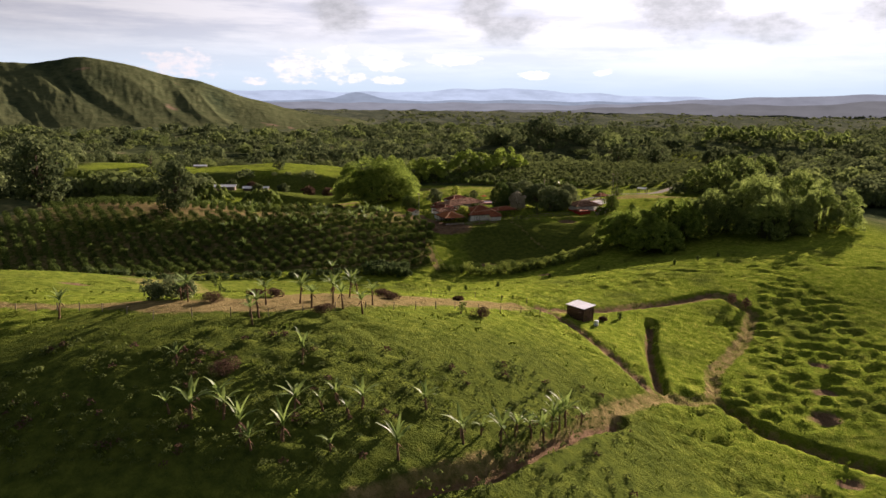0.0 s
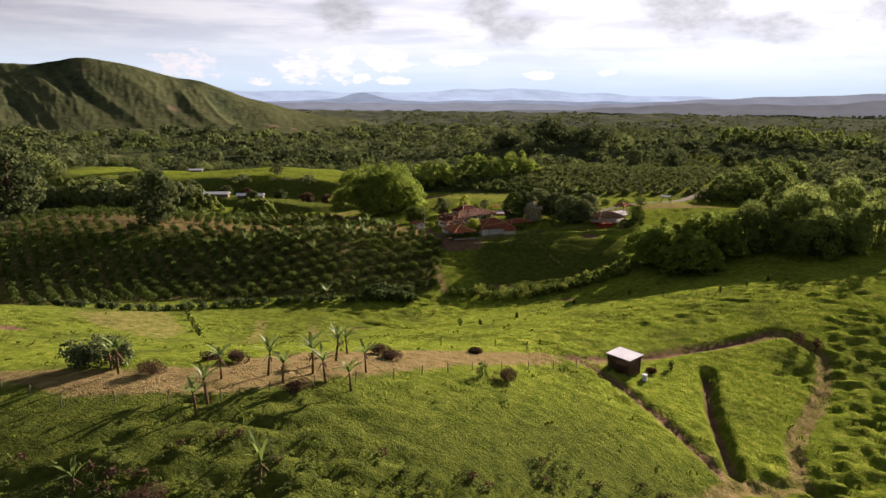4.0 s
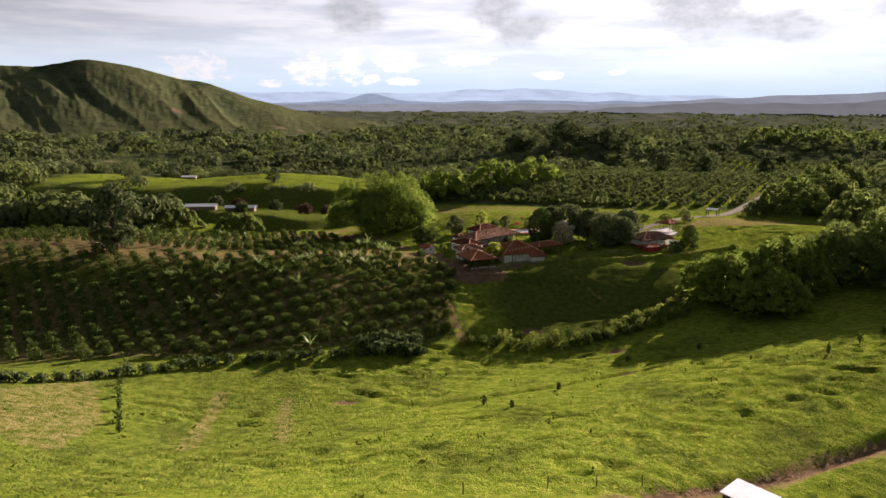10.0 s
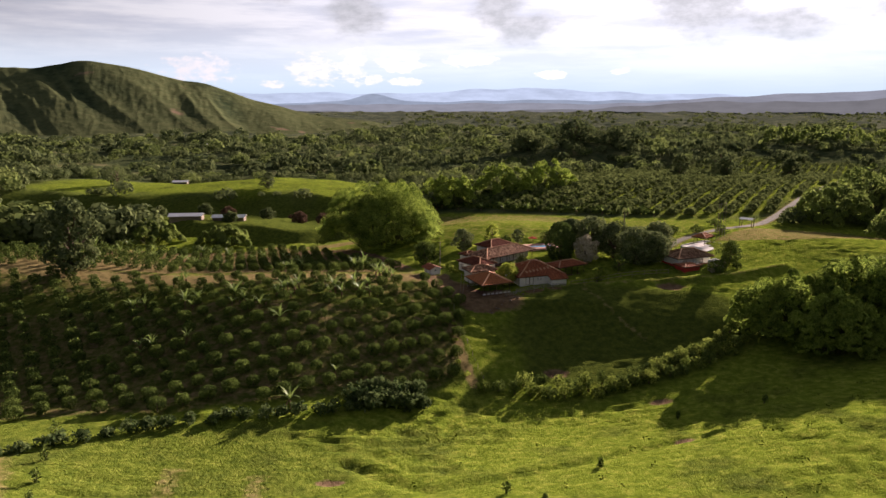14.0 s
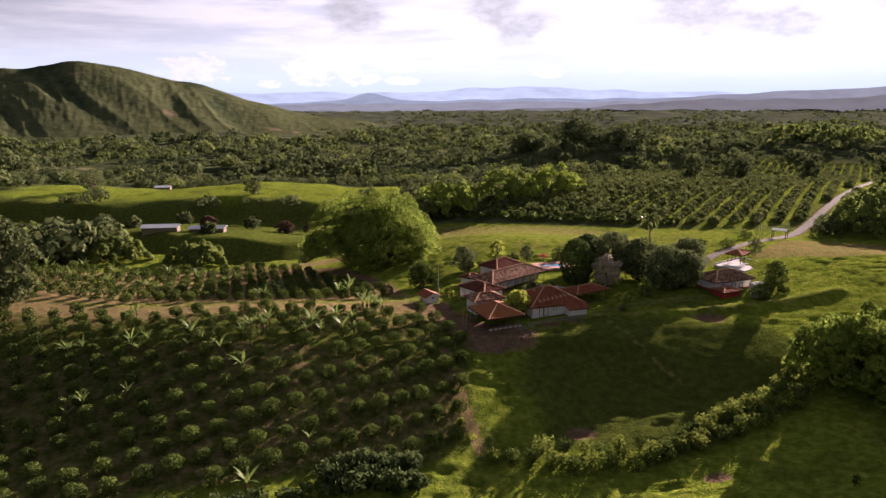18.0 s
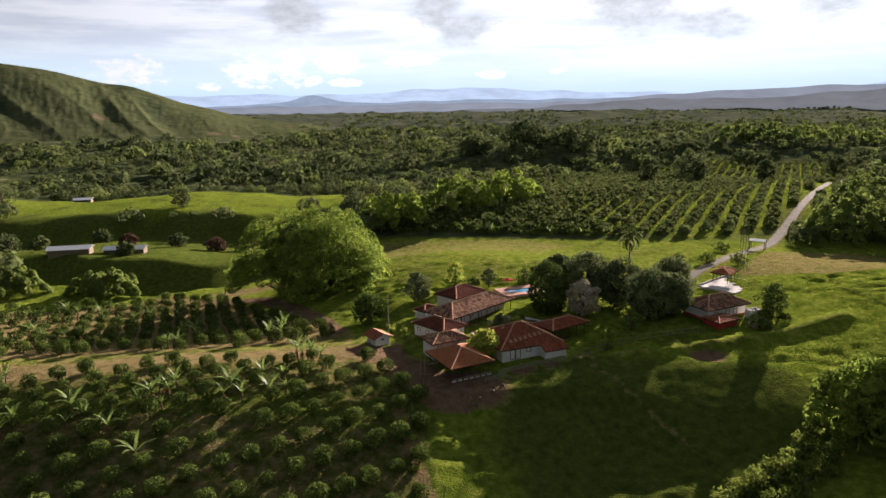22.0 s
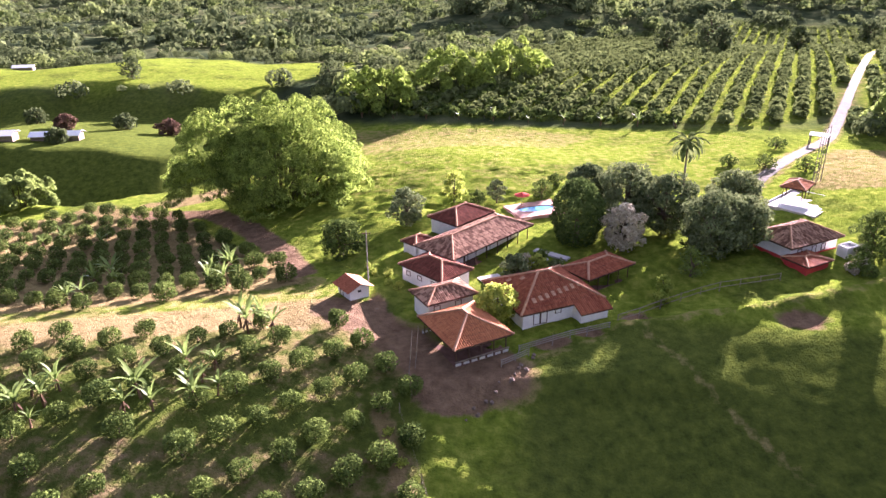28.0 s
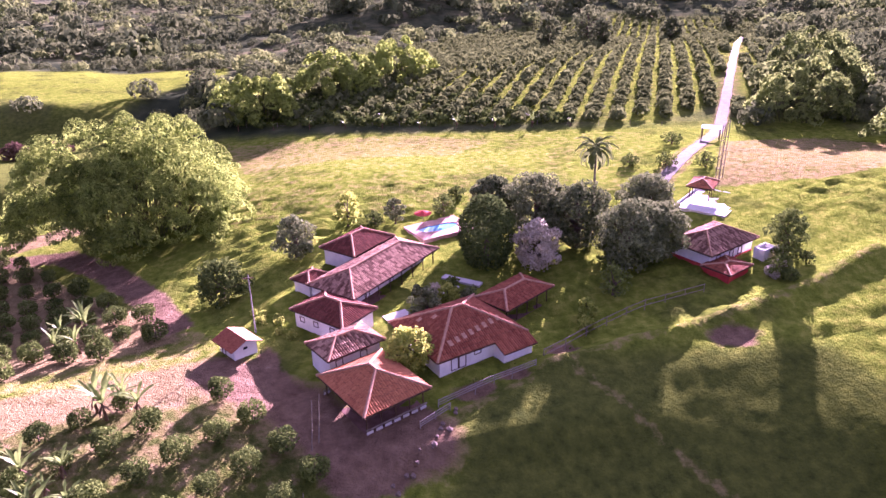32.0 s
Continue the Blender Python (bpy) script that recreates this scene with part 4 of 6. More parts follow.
def window_frame(w, h):
    bars = [box((-w / 2, -0.05, 0), (-w / 2 + 0.08, 0.08, h)), box((w / 2 - 0.08, -0.05, 0), (w / 2, 0.08, h)), box((-w / 2 + 0.08, -0.05, h - 0.08), (w / 2 - 0.08, 0.08, h)), box((-w / 2 + 0.08, -0.06, 0), (w / 2 - 0.08, 0.08, 0.06))]
    return join(bars)


def walls_of(house, L, W, h, mat, t=0.22):
    for lo, hi in (((-L / 2, -W / 2, -1.2), (L / 2, -W / 2 + t, h)), ((-L / 2, W / 2 - t, -1.2), (L / 2, W / 2, h)), ((-L / 2, -W / 2 + t, -1.2), (-L / 2 + t, W / 2 - t, h)), ((L / 2 - t, -W / 2 + t, -1.2), (L / 2, W / 2 - t, h))):
        part("wall", mesh_of("wall", *box(lo, hi), mat), house)


def house(name, x, y, L, W, turn, h, pitch, tile, wall, label, eave_out=0.6, base=None, verandah=0.0, windows=(), doors=(), skylights=0, posts=0):
    e = new(name)
    e.location = (x, y, ground_z(x, y) if base is None else base)
    e.rotation_euler = (0, 0, radians(turn))
    iw = W - verandah
    if wall is not None:
        c0 = verandah / 2
        t = 0.22
        for lo, hi in (((-L / 2, -iw / 2, -1.5), (L / 2, -iw / 2 + t, h)), ((-L / 2, iw / 2 - t, -1.5), (L / 2, iw / 2, h)), ((-L / 2, -iw / 2 + t, -1.5), (-L / 2 + t, iw / 2 - t, h)), ((L / 2 - t, -iw / 2 + t, -1.5), (L / 2, iw / 2 - t, h))):
            part("wall", mesh_of("wall", *box((lo[0], lo[1] + c0, lo[2]), (hi[0], hi[1] + c0, hi[2])), wall), e)
        for sx, side in windows:
            if side == 3:
                opening(e, "window", -L / 2 - 0.01, sx, 1.2, 0.8, 0.7, -90, M_DARKGLASS)
                continue
            yy = -iw / 2 + c0 - 0.01 if side == 0 else iw / 2 + c0 + 0.01
            opening(e, "window", sx, yy, 0.95, 0.9, 1.1, 0 if side == 0 else 180, M_DARKGLASS)
        for sx, side in doors:
            yy = -iw / 2 + c0 - 0.01 if side == 0 else iw / 2 + c0 + 0.01
            opening(e, "door", sx, yy, 0.0, 0.95, 2.05, 0 if side == 0 else 180, M_TIMBER)
    if verandah or wall is None:
        part("floor_slab", mesh_of("floor_slab", *box((-L / 2, -W / 2, -1.0), (L / 2, W / 2 if wall is None else -W / 2 + verandah, 0.08)), M_FLOOR), e)
        n = posts or int(L / 2.2)
        for i in range(n + 1):
            px = -L / 2 + 0.15 + (L - 0.3) * i / n
            for py in ((-W / 2 + 0.15,) if wall is not None else (-W / 2 + 0.15, W / 2 - 0.15)):
                part("post", mesh_of("post", *tube([(px, py, 0), (px, py, h)], [0.08, 0.07], 6), M_TIMBER), e)
    hip_roof(e, L + 2 * eave_out, W + 2 * eave_out, h - 0.05, pitch, tile, True, skylights)
    return tagged(e, label, "house")


B = {}
B["pavilion"] = house("pavilion", 2.4, 242.1, 6.8, 8.0, 24, 2.5, 0.44, M_TILE_NEW, None, "open timber pavilion with an orange clay-tile hipped roof", 0.5, 1.9, posts=4)
B["link"] = house("linking_house", 0.5, 249.4, 6.2, 3.9, 25, 2.6, 0.38, M_TILE_OLD, M_WHITE, "small white house with an old mottled tile roof", 0.5, 2.5, windows=((-2, 0), (1, 0)))
B["hall"] = house("main_hall", 13.2, 250.4, 10.6, 9.2, 19, 2.05, 0.49, M_TILE, M_WHITE, "white farm hall with a patched red clay-tile hipped roof", 0.7, 2.4, windows=((-0.4, 0),), doors=((-3.4, 0), (-2.4, 0)), skylights=8)
B["wing"] = house("side_wing", 22.0, 256.2, 8.2, 4.4, 32, 2.4, 0.36, M_TILE, None, "open farm wing with a red clay-tile roof", 0.5, 2.4, posts=4)
B["dark"] = house("white_gable_house", 0.0, 257.5, 5.2, 7.6, 41, 2.6, 0.40, M_TILE_DARK, M_WHITE, "white house with a dark clay-tile roof beside the drive", 0.45, 2.3, windows=((-1, 0), (-2.2, 3), (0.4, 3), (2.6, 3)))
B["long"] = house("long_house", 6.6, 267.3, 17.3, 6.8, 42.5, 2.6, 0.40, M_TILE_OLD, M_WHITE, "long farmhouse with a verandah and weathered clay-tile roof", 0.5, 2.7, verandah=1.8, windows=((-6, 0), (-1.5, 0), (3.5, 0)), doors=((-4, 0), (1, 0), (6, 0)))
B["back"] = house("back_house", 5.2, 275.2, 8.0, 5.4, 42.5, 2.8, 0.46, M_TILE_DARK, M_WHITE, "dark red tiled farm building behind the long house", 0.5, 2.9, windows=((0, 1),))
B["annex"] = house("small_annex", -2.0, 267.6, 3.4, 2.6, 42.5, 2.5, 0.45, M_TILE_DARK, M_WHITE, "small annexe with a red tile roof", 0.35, 2.2)
B["red"] = house("red_house", 53.2, 262.2, 9.8, 6.2, 22, 2.7, 0.44, M_TILE_OLD, M_WHITE, "farmhouse with red-painted lower walls and an old tile roof", 0.6, 3.2, windows=((-3, 0), (2, 0)), doors=((0, 0),))
B["porch"] = house("red_porch", 51.6, 256.2, 4.6, 3.6, 24, 1.9, 0.18, M_TILE, M_RED, "lean-to with red walls and a low tiled roof", 0.4, 2.8)
B["kiosk"] = house("kiosk", 63.6, 281.0, 4.6, 3.4, 45, 2.7, 0.45, M_TILE_NEW, None, "open kiosk with a tiled roof on a white court", 0.4, 4.3, posts=2)


def red_house_parts():
    """Red wall band with a pale coping, and the whitewashed tank beside the house."""
    e = B["red"]
    part("wall_band", mesh_of("wall_band", *box((-4.98, -3.3, -1.4), (4.9, -3.14, 0.9)), M_RED), e, "red-painted wall base")
    part("wall_band", mesh_of("wall_band", *box((-5.06, -3.14, -1.4), (-4.92, 3.0, 0.9)), M_RED), e, "red-painted wall base")
    part("coping", mesh_of("coping", *box((-5.2, -3.7, 0.9), (-1.0, -3.14, 1.0)), M_CONC), e, "pale ledge")
    t = new("water_tank")
    x, y = 59.0, 258.6
    t.location, t.rotation_euler = (x, y, ground_z(x, y)), (0, 0, radians(22))
    for lo, hi in (((-1.3, -0.8, -0.8), (1.3, -0.65, 1.5)), ((-1.3, 0.65, -0.8), (1.3, 0.8, 1.5)), ((-1.3, -0.65, -0.8), (-1.15, 0.65, 1.5)), ((1.15, -0.65, -0.8), (1.3, 0.65, 1.5))):
        part("wall", mesh_of("wall", *box(lo, hi), M_WHITE), t)
    part("floor", mesh_of("floor", *box((-1.15, -0.65, -0.8), (1.15, 0.65, 1.0)), M_CONC), t)
    tagged(t, "whitewashed masonry water tank beside the red house", "tank")


red_house_parts()


def hall_front():
    """The lower roof and white wall that step forward at the hall's end, and the patches on the side slope."""
    e = B["hall"]
    x0, x1, y0, y1, z0, z1 = 1.4, 6.0, -5.2, -7.0, 2.05, 1.35
    part("wall", mesh_of("wall", *box((x0 + 0.3, y1 + 0.5, -1.5), (x1 - 0.4, y1 + 0.7, z1)), M_WHITE), e)
    for x in (x0 + 0.3, x1 - 0.6):
        part("wall", mesh_of("wall", *box((x, y1 + 0.7, -1.5), (x + 0.2, -4.6, z1 + 0.2)), M_WHITE), e)
    co = [(x0, y0, z0), (x1, y0, z0), (x1, y1, z1), (x0, y1, z1)]
    co += [(a, b, c - 0.1) for a, b, c in co]
    roof = part("lower_roof", poly_mesh("lower_roof", co, [(0, 1, 2, 3), (4, 5, 6, 7), (0, 1, 5, 4), (1, 2, 6, 5), (2, 3, 7, 6), (3, 0, 4, 7)], M_TIMBER), e)
    cols = []
    for i in range(17):
        x, w = x0 + 0.14 + i * 0.27, 0.13
        q = [(x + u * w, y, z + h + 0.02) for y, z in ((y0, z0), ((y0 + y1) / 2, (z0 + z1) / 2), (y1, z1)) for u, h in ((-1, 0.0), (-0.5, 0.075), (0.5, 0.075), (1, 0.0))]
        cols.append((np.array(q), np.array([(4 * s + k, 4 * s + k + 1, 4 * s + k + 5, 4 * s + k + 4) for s in range(2) for k in range(3)])))
    part("tiling", mesh_of("tiling", *join(cols), M_TILE, True), roof)
    roof = [c for c in e.children if c.name.startswith("roof")][0]
    for d, r in ((-1.2, 1.3), (1.9, 2.2), (0.6, 3.4)):
        ob = part("patch_tile", mesh_of("patch_tile", *box((-0.3, -0.25, 0), (0.3, 0.25, 0.05)), M_RIDGE), roof, "paler replaced tiles")
        ob.location, ob.rotation_euler = (-6.0 + r, d, r * 0.49 + 0.14), (0, -math.atan(0.49), 0)


hall_front()


def courtyard():
    e = new("courtyard")
    for lo, hi, (x, y), turn in (((-1.6, -2.6, -0.6), (1.6, 2.6, 0.06), (8.2, 256.2), 20), ((-0.6, -2.8, -0.6), (0.6, 2.8, 0.06), (17.6, 264.6), 48)):
        ob = part("slab", mesh_of("slab", *box(lo, hi), M_CONC), e)
        ob.location, ob.rotation_euler = (x, y, ground_z(x, y) + 0.12), (0, 0, radians(turn))
    for i in range(5):
        ob = part("stepping_slab", mesh_of("stepping_slab", *box((-0.5, -0.4, -0.5), (0.5, 0.4, 0.08)), M_CONC), e)
        x, y = 10.2 + i * 1.5, 258.2 + i * 1.2
        ob.location, ob.rotation_euler = (x, y, ground_z(x, y) + 0.10), (0, 0, radians(35))
    tagged(e, "pale concrete courtyard and path between the farmhouses", "paving")


courtyard()


def pavilion_rails():
    """The low plank wall with white panels round the pavilion."""
    e = B["pavilion"]
    for y in (-4.1, 4.1):
        for i in range(7):
            x = -3.1 + i * 1.03
            part("panel", mesh_of("panel", *box((x - 0.36, y - 0.03, 0.16), (x + 0.36, y + 0.03, 0.46)), M_CONC), e, "whitewashed low panel")
        part("rail", mesh_of("rail", *box((-3.5, y - 0.05, 0.6), (3.5, y + 0.05, 0.72)), M_POST), e)


pavilion_rails()


def make_shed():
    e = new("pump_shed")
    e.location, e.rotation_euler = (-11.0, 254.4, ground_z(-11.0, 254.4)), (0, 0, radians(-58))
    walls_of(e, 3.2, 2.8, 1.5, M_WHITE)
    opening(e, "door", -0.6, -1.41, 0.0, 0.8, 1.42, 0, M_TIMBER)
    part("vent", mesh_of("vent", *box((1.59, -0.25, 0.95), (1.63, 0.25, 1.25)), M_DARKGLASS), e)
    for s in (-1, 1):
        L, run, p = 4.2, 1.95, 0.42
        co = [(-L / 2, s * run, 1.45), (L / 2, s * run, 1.45), (L / 2, 0, 1.45 + run * p), (-L / 2, 0, 1.45 + run * p)]
        co += [(x, y, z - 0.08) for x, y, z in co]
        part("roof_slope", poly_mesh("roof_slope", co, [(0, 1, 2, 3), (4, 5, 6, 7), (0, 1, 5, 4), (1, 2, 6, 5), (3, 0, 4, 7)], M_TILE if s < 0 else M_RIDGE), e, "red sheet roof slope")
    for sx in (-1, 1):
        co = [(sx * 1.6, -1.4, 1.5), (sx * 1.6, 1.4, 1.5), (sx * 1.6, 0, 2.1)]
        part("gable", poly_mesh("gable", co, [(0, 1, 2)], M_WHITE), e)
    return tagged(e, "small white shed with a red gabled roof beside the drive", "shed")


make_shed()


def make_hut():
    """The shelter on the pasture: boarded walls under a bright sheet roof."""
    e = new("field_hut")
    x, y = 25.75, 124.7
    e.location, e.rotation_euler = (x, y, ground_z(x, y)), (0, 0, radians(-50))
    L, W = 3.7, 2.8
    for sx in (-1, 1):
        for sy in (-1, 1):
            part("post", mesh_of("post", *box((sx * L / 2 - 0.08, sy * W / 2 - 0.08, -0.8), (sx * L / 2 + 0.08, sy * W / 2 + 0.08, 2.3)), M_TIMBER), e)
    for sy in (-1, 1):
        for i in range(8):
            z = -0.3 + i * 0.29
            part("board", mesh_of("board", *box((-L / 2 + 0.08, sy * (W / 2 - 0.02) - 0.02, z), (L / 2 - 0.08, sy * (W / 2 - 0.02) + 0.02, z + 0.26)), M_TIMBER), e)
    for sx in (-1, 1):
        for i in range(8):
            z = -0.3 + i * 0.29
            part("board", mesh_of("board", *box((sx * (L / 2 - 0.02) - 0.02, -W / 2 + 0.08, z), (sx * (L / 2 - 0.02) + 0.02, W / 2 - 0.08, z + 0.26)), M_TIMBER), e)
    xs = np.linspace(-2.2, 2.2, 56)
    top = np.stack([xs, np.full(56, -1.7), 2.40 + 0.010 * np.sin(xs * 36)], -1)
    bot = np.stack([xs, np.full(56, 1.7), 2.62 + 0.010 * np.sin(xs * 36)], -1)
    c = np.concatenate([top, bot, top - (0, 0, 0.05), bot - (0, 0, 0.05)])
    f = [(i, i + 1, 57 + i, 56 + i) for i in range(55)] + [(112 + i, 168 + i, 169 + i, 113 + i) for i in range(55)] + [(i, 112 + i, 113 + i, i + 1) for i in range(55)] + [(56 + i, 57 + i, 169 + i, 168 + i) for i in range(55)]
    part("roof", mesh_of("roof", c, f, M_ZINC), e, "bright corrugated white zinc sheets")
    tagged(e, "dark boarded field hut with a bright white sheet roof", "hut")
    tank = new("water_drum", mesh_of("water_drum", *join([tube([(0, 0, 0), (0, 0, 0.9)], [0.42, 0.42], 12), tube([(0, 0, 0.9), (0, 0, 0.98)], [0.42, 0.05], 12)]), M_ZINC, True))
    tank.location = (28.3, 122.3, ground_z(28.3, 122.3) - 0.05)
    tagged(tank, "white water drum beside the field hut", "drum")


make_hut()


def make_barn(x, y, L, W, turn, label):
    e = new("long_barn")
    e.location, e.rotation_euler = (x, y, ground_z(x, y)), (0, 0, radians(turn))
    walls_of(e, L, W, 1.75, M_POST)
    for i in range(int(L / 3)):
        opening(e, "window", -L / 2 + 1.5 + i * 3, -W / 2 - 0.01, 0.8, 1.6, 0.9, 0, M_DARKGLASS)
    for s in (-1, 1):
        co = [(-L / 2 - 0.5, s * (W / 2 + 0.6), 1.65), (L / 2 + 0.5, s * (W / 2 + 0.6), 1.65), (L / 2 + 0.5, 0, 2.6), (-L / 2 - 0.5, 0, 2.6)]
        co += [(a, b, c - 0.08) for a, b, c in co]
        part("roof_slope", poly_mesh("roof_slope", co, [(0, 1, 2, 3), (4, 5, 6, 7), (0, 1, 5, 4), (1, 2, 6, 5), (3, 0, 4, 7)], M_ZINC), e)
    return tagged(e, label, "barn")


make_barn(-119, 374, 13, 5, 8, "long low barn with a white sheet roof among trees")
make_barn(-102, 377, 13, 4.5, 4, "low grey barn with a pale roof among trees")
make_barn(-190, 545, 9, 5, 10, "small barn at the top of a green hill")
make_barn(-330, 1020, 26, 10, 4, "distant pale farm building in the woods")
make_barn(150, 1300, 30, 10, 0, "distant white farm sheds on the plain")


def make_court():
    e = new("concrete_court")
    e.location, e.rotation_euler = (63.4, 278.0, ground_z(63.4, 278.0) - 0.15), (0, 0, radians(38))
    part("slab", mesh_of("slab", *box((-5.4, -4.0, -1.0), (5.4, 4.0, 0.2)), M_CONC), e)
    for lo, hi in (((5.4, -4.0, -1), (5.52, 4.0, 0.5)), ((-5.4, 4.0, -1), (5.4, 4.12, 0.5))):
        part("kerb", mesh_of("kerb", *box(lo, hi), M_WHITE), e)
    return tagged(e, "pale concrete court behind the red house", "court")


make_court()


def make_pool():
    e = new("swimming_pool")
    x, y = 18.6, 281.6
    e.location, e.rotation_euler = (x, y, ground_z(x, y)), (0, 0, radians(18))
    a = np.linspace(0, 2 * np.pi, 40, endpoint=False)
    r = 1 + 0.16 * np.cos(2 * a + 0.6) + 0.08 * np.sin(3 * a)
    ring = np.stack([np.cos(a) * 2.9 * r, np.sin(a) * 1.6 * r, np.zeros(40)], -1)
    # deck with the basin left open
    outer = np.stack([np.clip(np.cos(a) * 7, -4.6, 4.6), np.clip(np.sin(a) * 6, -3.2, 3.2), np.zeros(40)], -1)
    deck = np.concatenate([ring + (0, 0, 0.35), outer + (0, 0, 0.35), outer + (0, 0, -0.8), ring + (0, 0, -0.4)])
    f = []
    for i in range(40):
        j = (i + 1) % 40
        f += [(i, j, 40 + j, 40 + i), (40 + i, 40 + j, 80 + j, 80 + i), (j, i, 120 + i, 120 + j)]
    part("deck", mesh_of("deck", deck, f, M_PAVE), e, "pink paved pool deck")
    part("water", poly_mesh("water", np.concatenate([ring * 0.995 + (0, 0, 0.22), ring * 0.995 + (0, 0, -0.3)]), [tuple(range(40))] + [(i, (i + 1) % 40, 40 + (i + 1) % 40, 40 + i) for i in range(40)], M_WATER), e, "blue pool water")
    tagged(e, "kidney-shaped blue swimming pool with a paved deck", "pool")
    u = new("parasol")
    u.location = (16.4, 283.2, ground_z(18.6, 281.6) + 0.35)
    part("pole", mesh_of("pole", *tube([(0, 0, 0), (0, 0, 2.3)], [0.04, 0.03], 6), M_POST), u)
    c = [(math.cos(k * 0.785) * 1.4, math.sin(k * 0.785) * 1.4, 1.9) for k in range(8)] + [(0, 0, 2.4)]
    part("canopy", poly_mesh("canopy", c, [(k, (k + 1) % 8, 8) for k in range(8)], M_BUNTING), u)
    tagged(u, "faded red parasol on the pool deck", "parasol")


make_pool()


def make_gate():
    e = new("gate_shelter")
    x, y = 92.0, 321.5
    e.location, e.rotation_euler = (x, y, ground_z(x, y)), (0, 0, radians(-38))
    for sx in (-1, 1):
        for sy in (-1, 1):
            part("post", mesh_of("post", *box((sx * 1.9 - 0.1, sy * 1.2 - 0.1, -0.5), (sx * 1.9 + 0.1, sy * 1.2 + 0.1, 2.7)), M_POST), e)
    for s in (-1, 1):
        co = [(-2.1, s * 1.7, 2.6), (2.1, s * 1.7, 2.6), (2.1, 0, 3.0), (-2.1, 0, 3.0)]
        co += [(a, b, c - 0.1) for a, b, c in co]
        part("roof_slope", poly_mesh("roof_slope", co, [(0, 1, 2, 3), (4, 5, 6, 7), (0, 1, 5, 4), (1, 2, 6, 5), (3, 0, 4, 7)], M_ZINC), e)
    return tagged(e, "pale roofed gate shelter over the farm road", "shelter")


make_gate()


def make_poles():
    for x, y in ((69.4, 285.6), (71.6, 287.6)):
        e = new("power_poles")
        e.location, e.rotation_euler = (x, y, ground_z(x, y)), (0, 0, radians(20))
        for sx in (-0.45, 0.45):
            part("pole", mesh_of("pole", *tube([(sx, 0, -0.6), (sx * 0.7, 0, 10.5)], [0.06, 0.045], 7), M_RAIL), e)
        for z in (2.5, 5.0, 7.5, 10.0):
            part("crossbar", mesh_of("crossbar", *box((-0.5, -0.05, z), (0.5, 0.05, z + 0.12)), M_POST), e)
        tagged(e, "pair of tall grey utility poles with crossbars", "poles", "utility poles")


make_poles()


def fence(line, step, label, h=1.15, rails=0, mat=None):
    e = new("fence")
    pts = []
    for (ax, ay), (bx, by) in zip(line, line[1:]):
        n = max(1, int(math.hypot(bx - ax, by - ay) / step))
        pts += [(ax + (bx - ax) * k / n, ay + (by - ay) * k / n) for k in range(n)]
    pts.append(line[-1])
    me = mesh_of("post", *tube([(0, 0, -0.5), (0.02, 0.01, h)], [0.055, 0.045], 6), mat or M_POST)
    e.location = (*pts[0], ground_z(*pts[0]))
    o = np.array(e.location)
    for p in pts:
        ob = part("post", me, e)
        ob.location = (p[0] - o[0], p[1] - o[1], ground_z(*p) - o[2])
        ob.rotation_euler = (rng.uniform(-0.06, 0.06), rng.uniform(-0.06, 0.06), 0)
    for p, q in zip(pts, pts[1:]):
        a, b = np.array((*p, ground_z(*p))) - o, np.array((*q, ground_z(*q))) - o
        for k in range(rails):
            z = 0.3 + k * (h - 0.4) / max(1, rails - 1)
            part("rail", mesh_of("rail", *tube([a + (0, 0, z), b + (0, 0, z)], [0.05, 0.05], 5), mat or M_POST), e)
        if not rails:
            for z in (0.45, 0.95):
                part("wire", mesh_of("wire", *tube([a + (0, 0, z), (a + b) / 2 + (0, 0, z - 0.04), b + (0, 0, z)], [0.006] * 3, 3), M_POST), e)
    return tagged(e, label, "fence")


fence([(-71, 102), (-50, 92), (-36, 83), (-22, 84.5), (-7, 96.5), (2, 106), (17.5, 119.5)], 4.2, "line of thin wooden posts with wire along the straw strip")
fence([(-2, 119), (6, 123), (16, 127)], 4.5, "wire fence on thin posts above the field hut")
fence([(0.2, 207.5), (-2.6, 219), (-5.4, 231)], 3.2, "thin wire fence between orchard and pasture")
fence([(8.4, 239.6), (12.6, 240.9), (17.0, 242.2), (20.0, 243.2)], 2.2, "grey post and rail fence beside the hall", 0.95, 3, M_RAIL)
fence([(6.0, 236.9), (9.4, 238.9)], 1.8, "grey rail fence below the pavilion", 0.95, 3, M_RAIL)
fence([(21.5, 244.8), (28, 248), (37, 251), (46, 252.5)], 3.0, "low rail fence along the upper pasture", 1.1, 2)
fence([(-12, 373), (20, 362), (60, 348), (88, 336)], 7.0, "wire fence at the foot of the far orchard")
# ---- planting ----
KEEP_OFF = [(2.9, 241.7, 7), (0.3, 249.4, 6), (0.6, 257.4, 7), (-11, 254.4, 3.5), (7.4, 267.8, 10)]
KINDS = [make_citrus() for _ in range(5)]
low = spot_grid(ORCHARD_LOW, 4.9, 3.8, 35, 0.22, 0.97)
back = spot_grid(ORCHARD_BACK, 5.4, 3.9, -18, 0.25, 0.97)
spots = [p for p in low + back if float(away(np.array(p[0]), np.array(p[1]), FARM_TRACK)) > 2.3 and all(math.hypot(p[0] - a, p[1] - b) > c for a, b, c in KEEP_OFF)]
spots.sort(key=lambda p: -p[0])
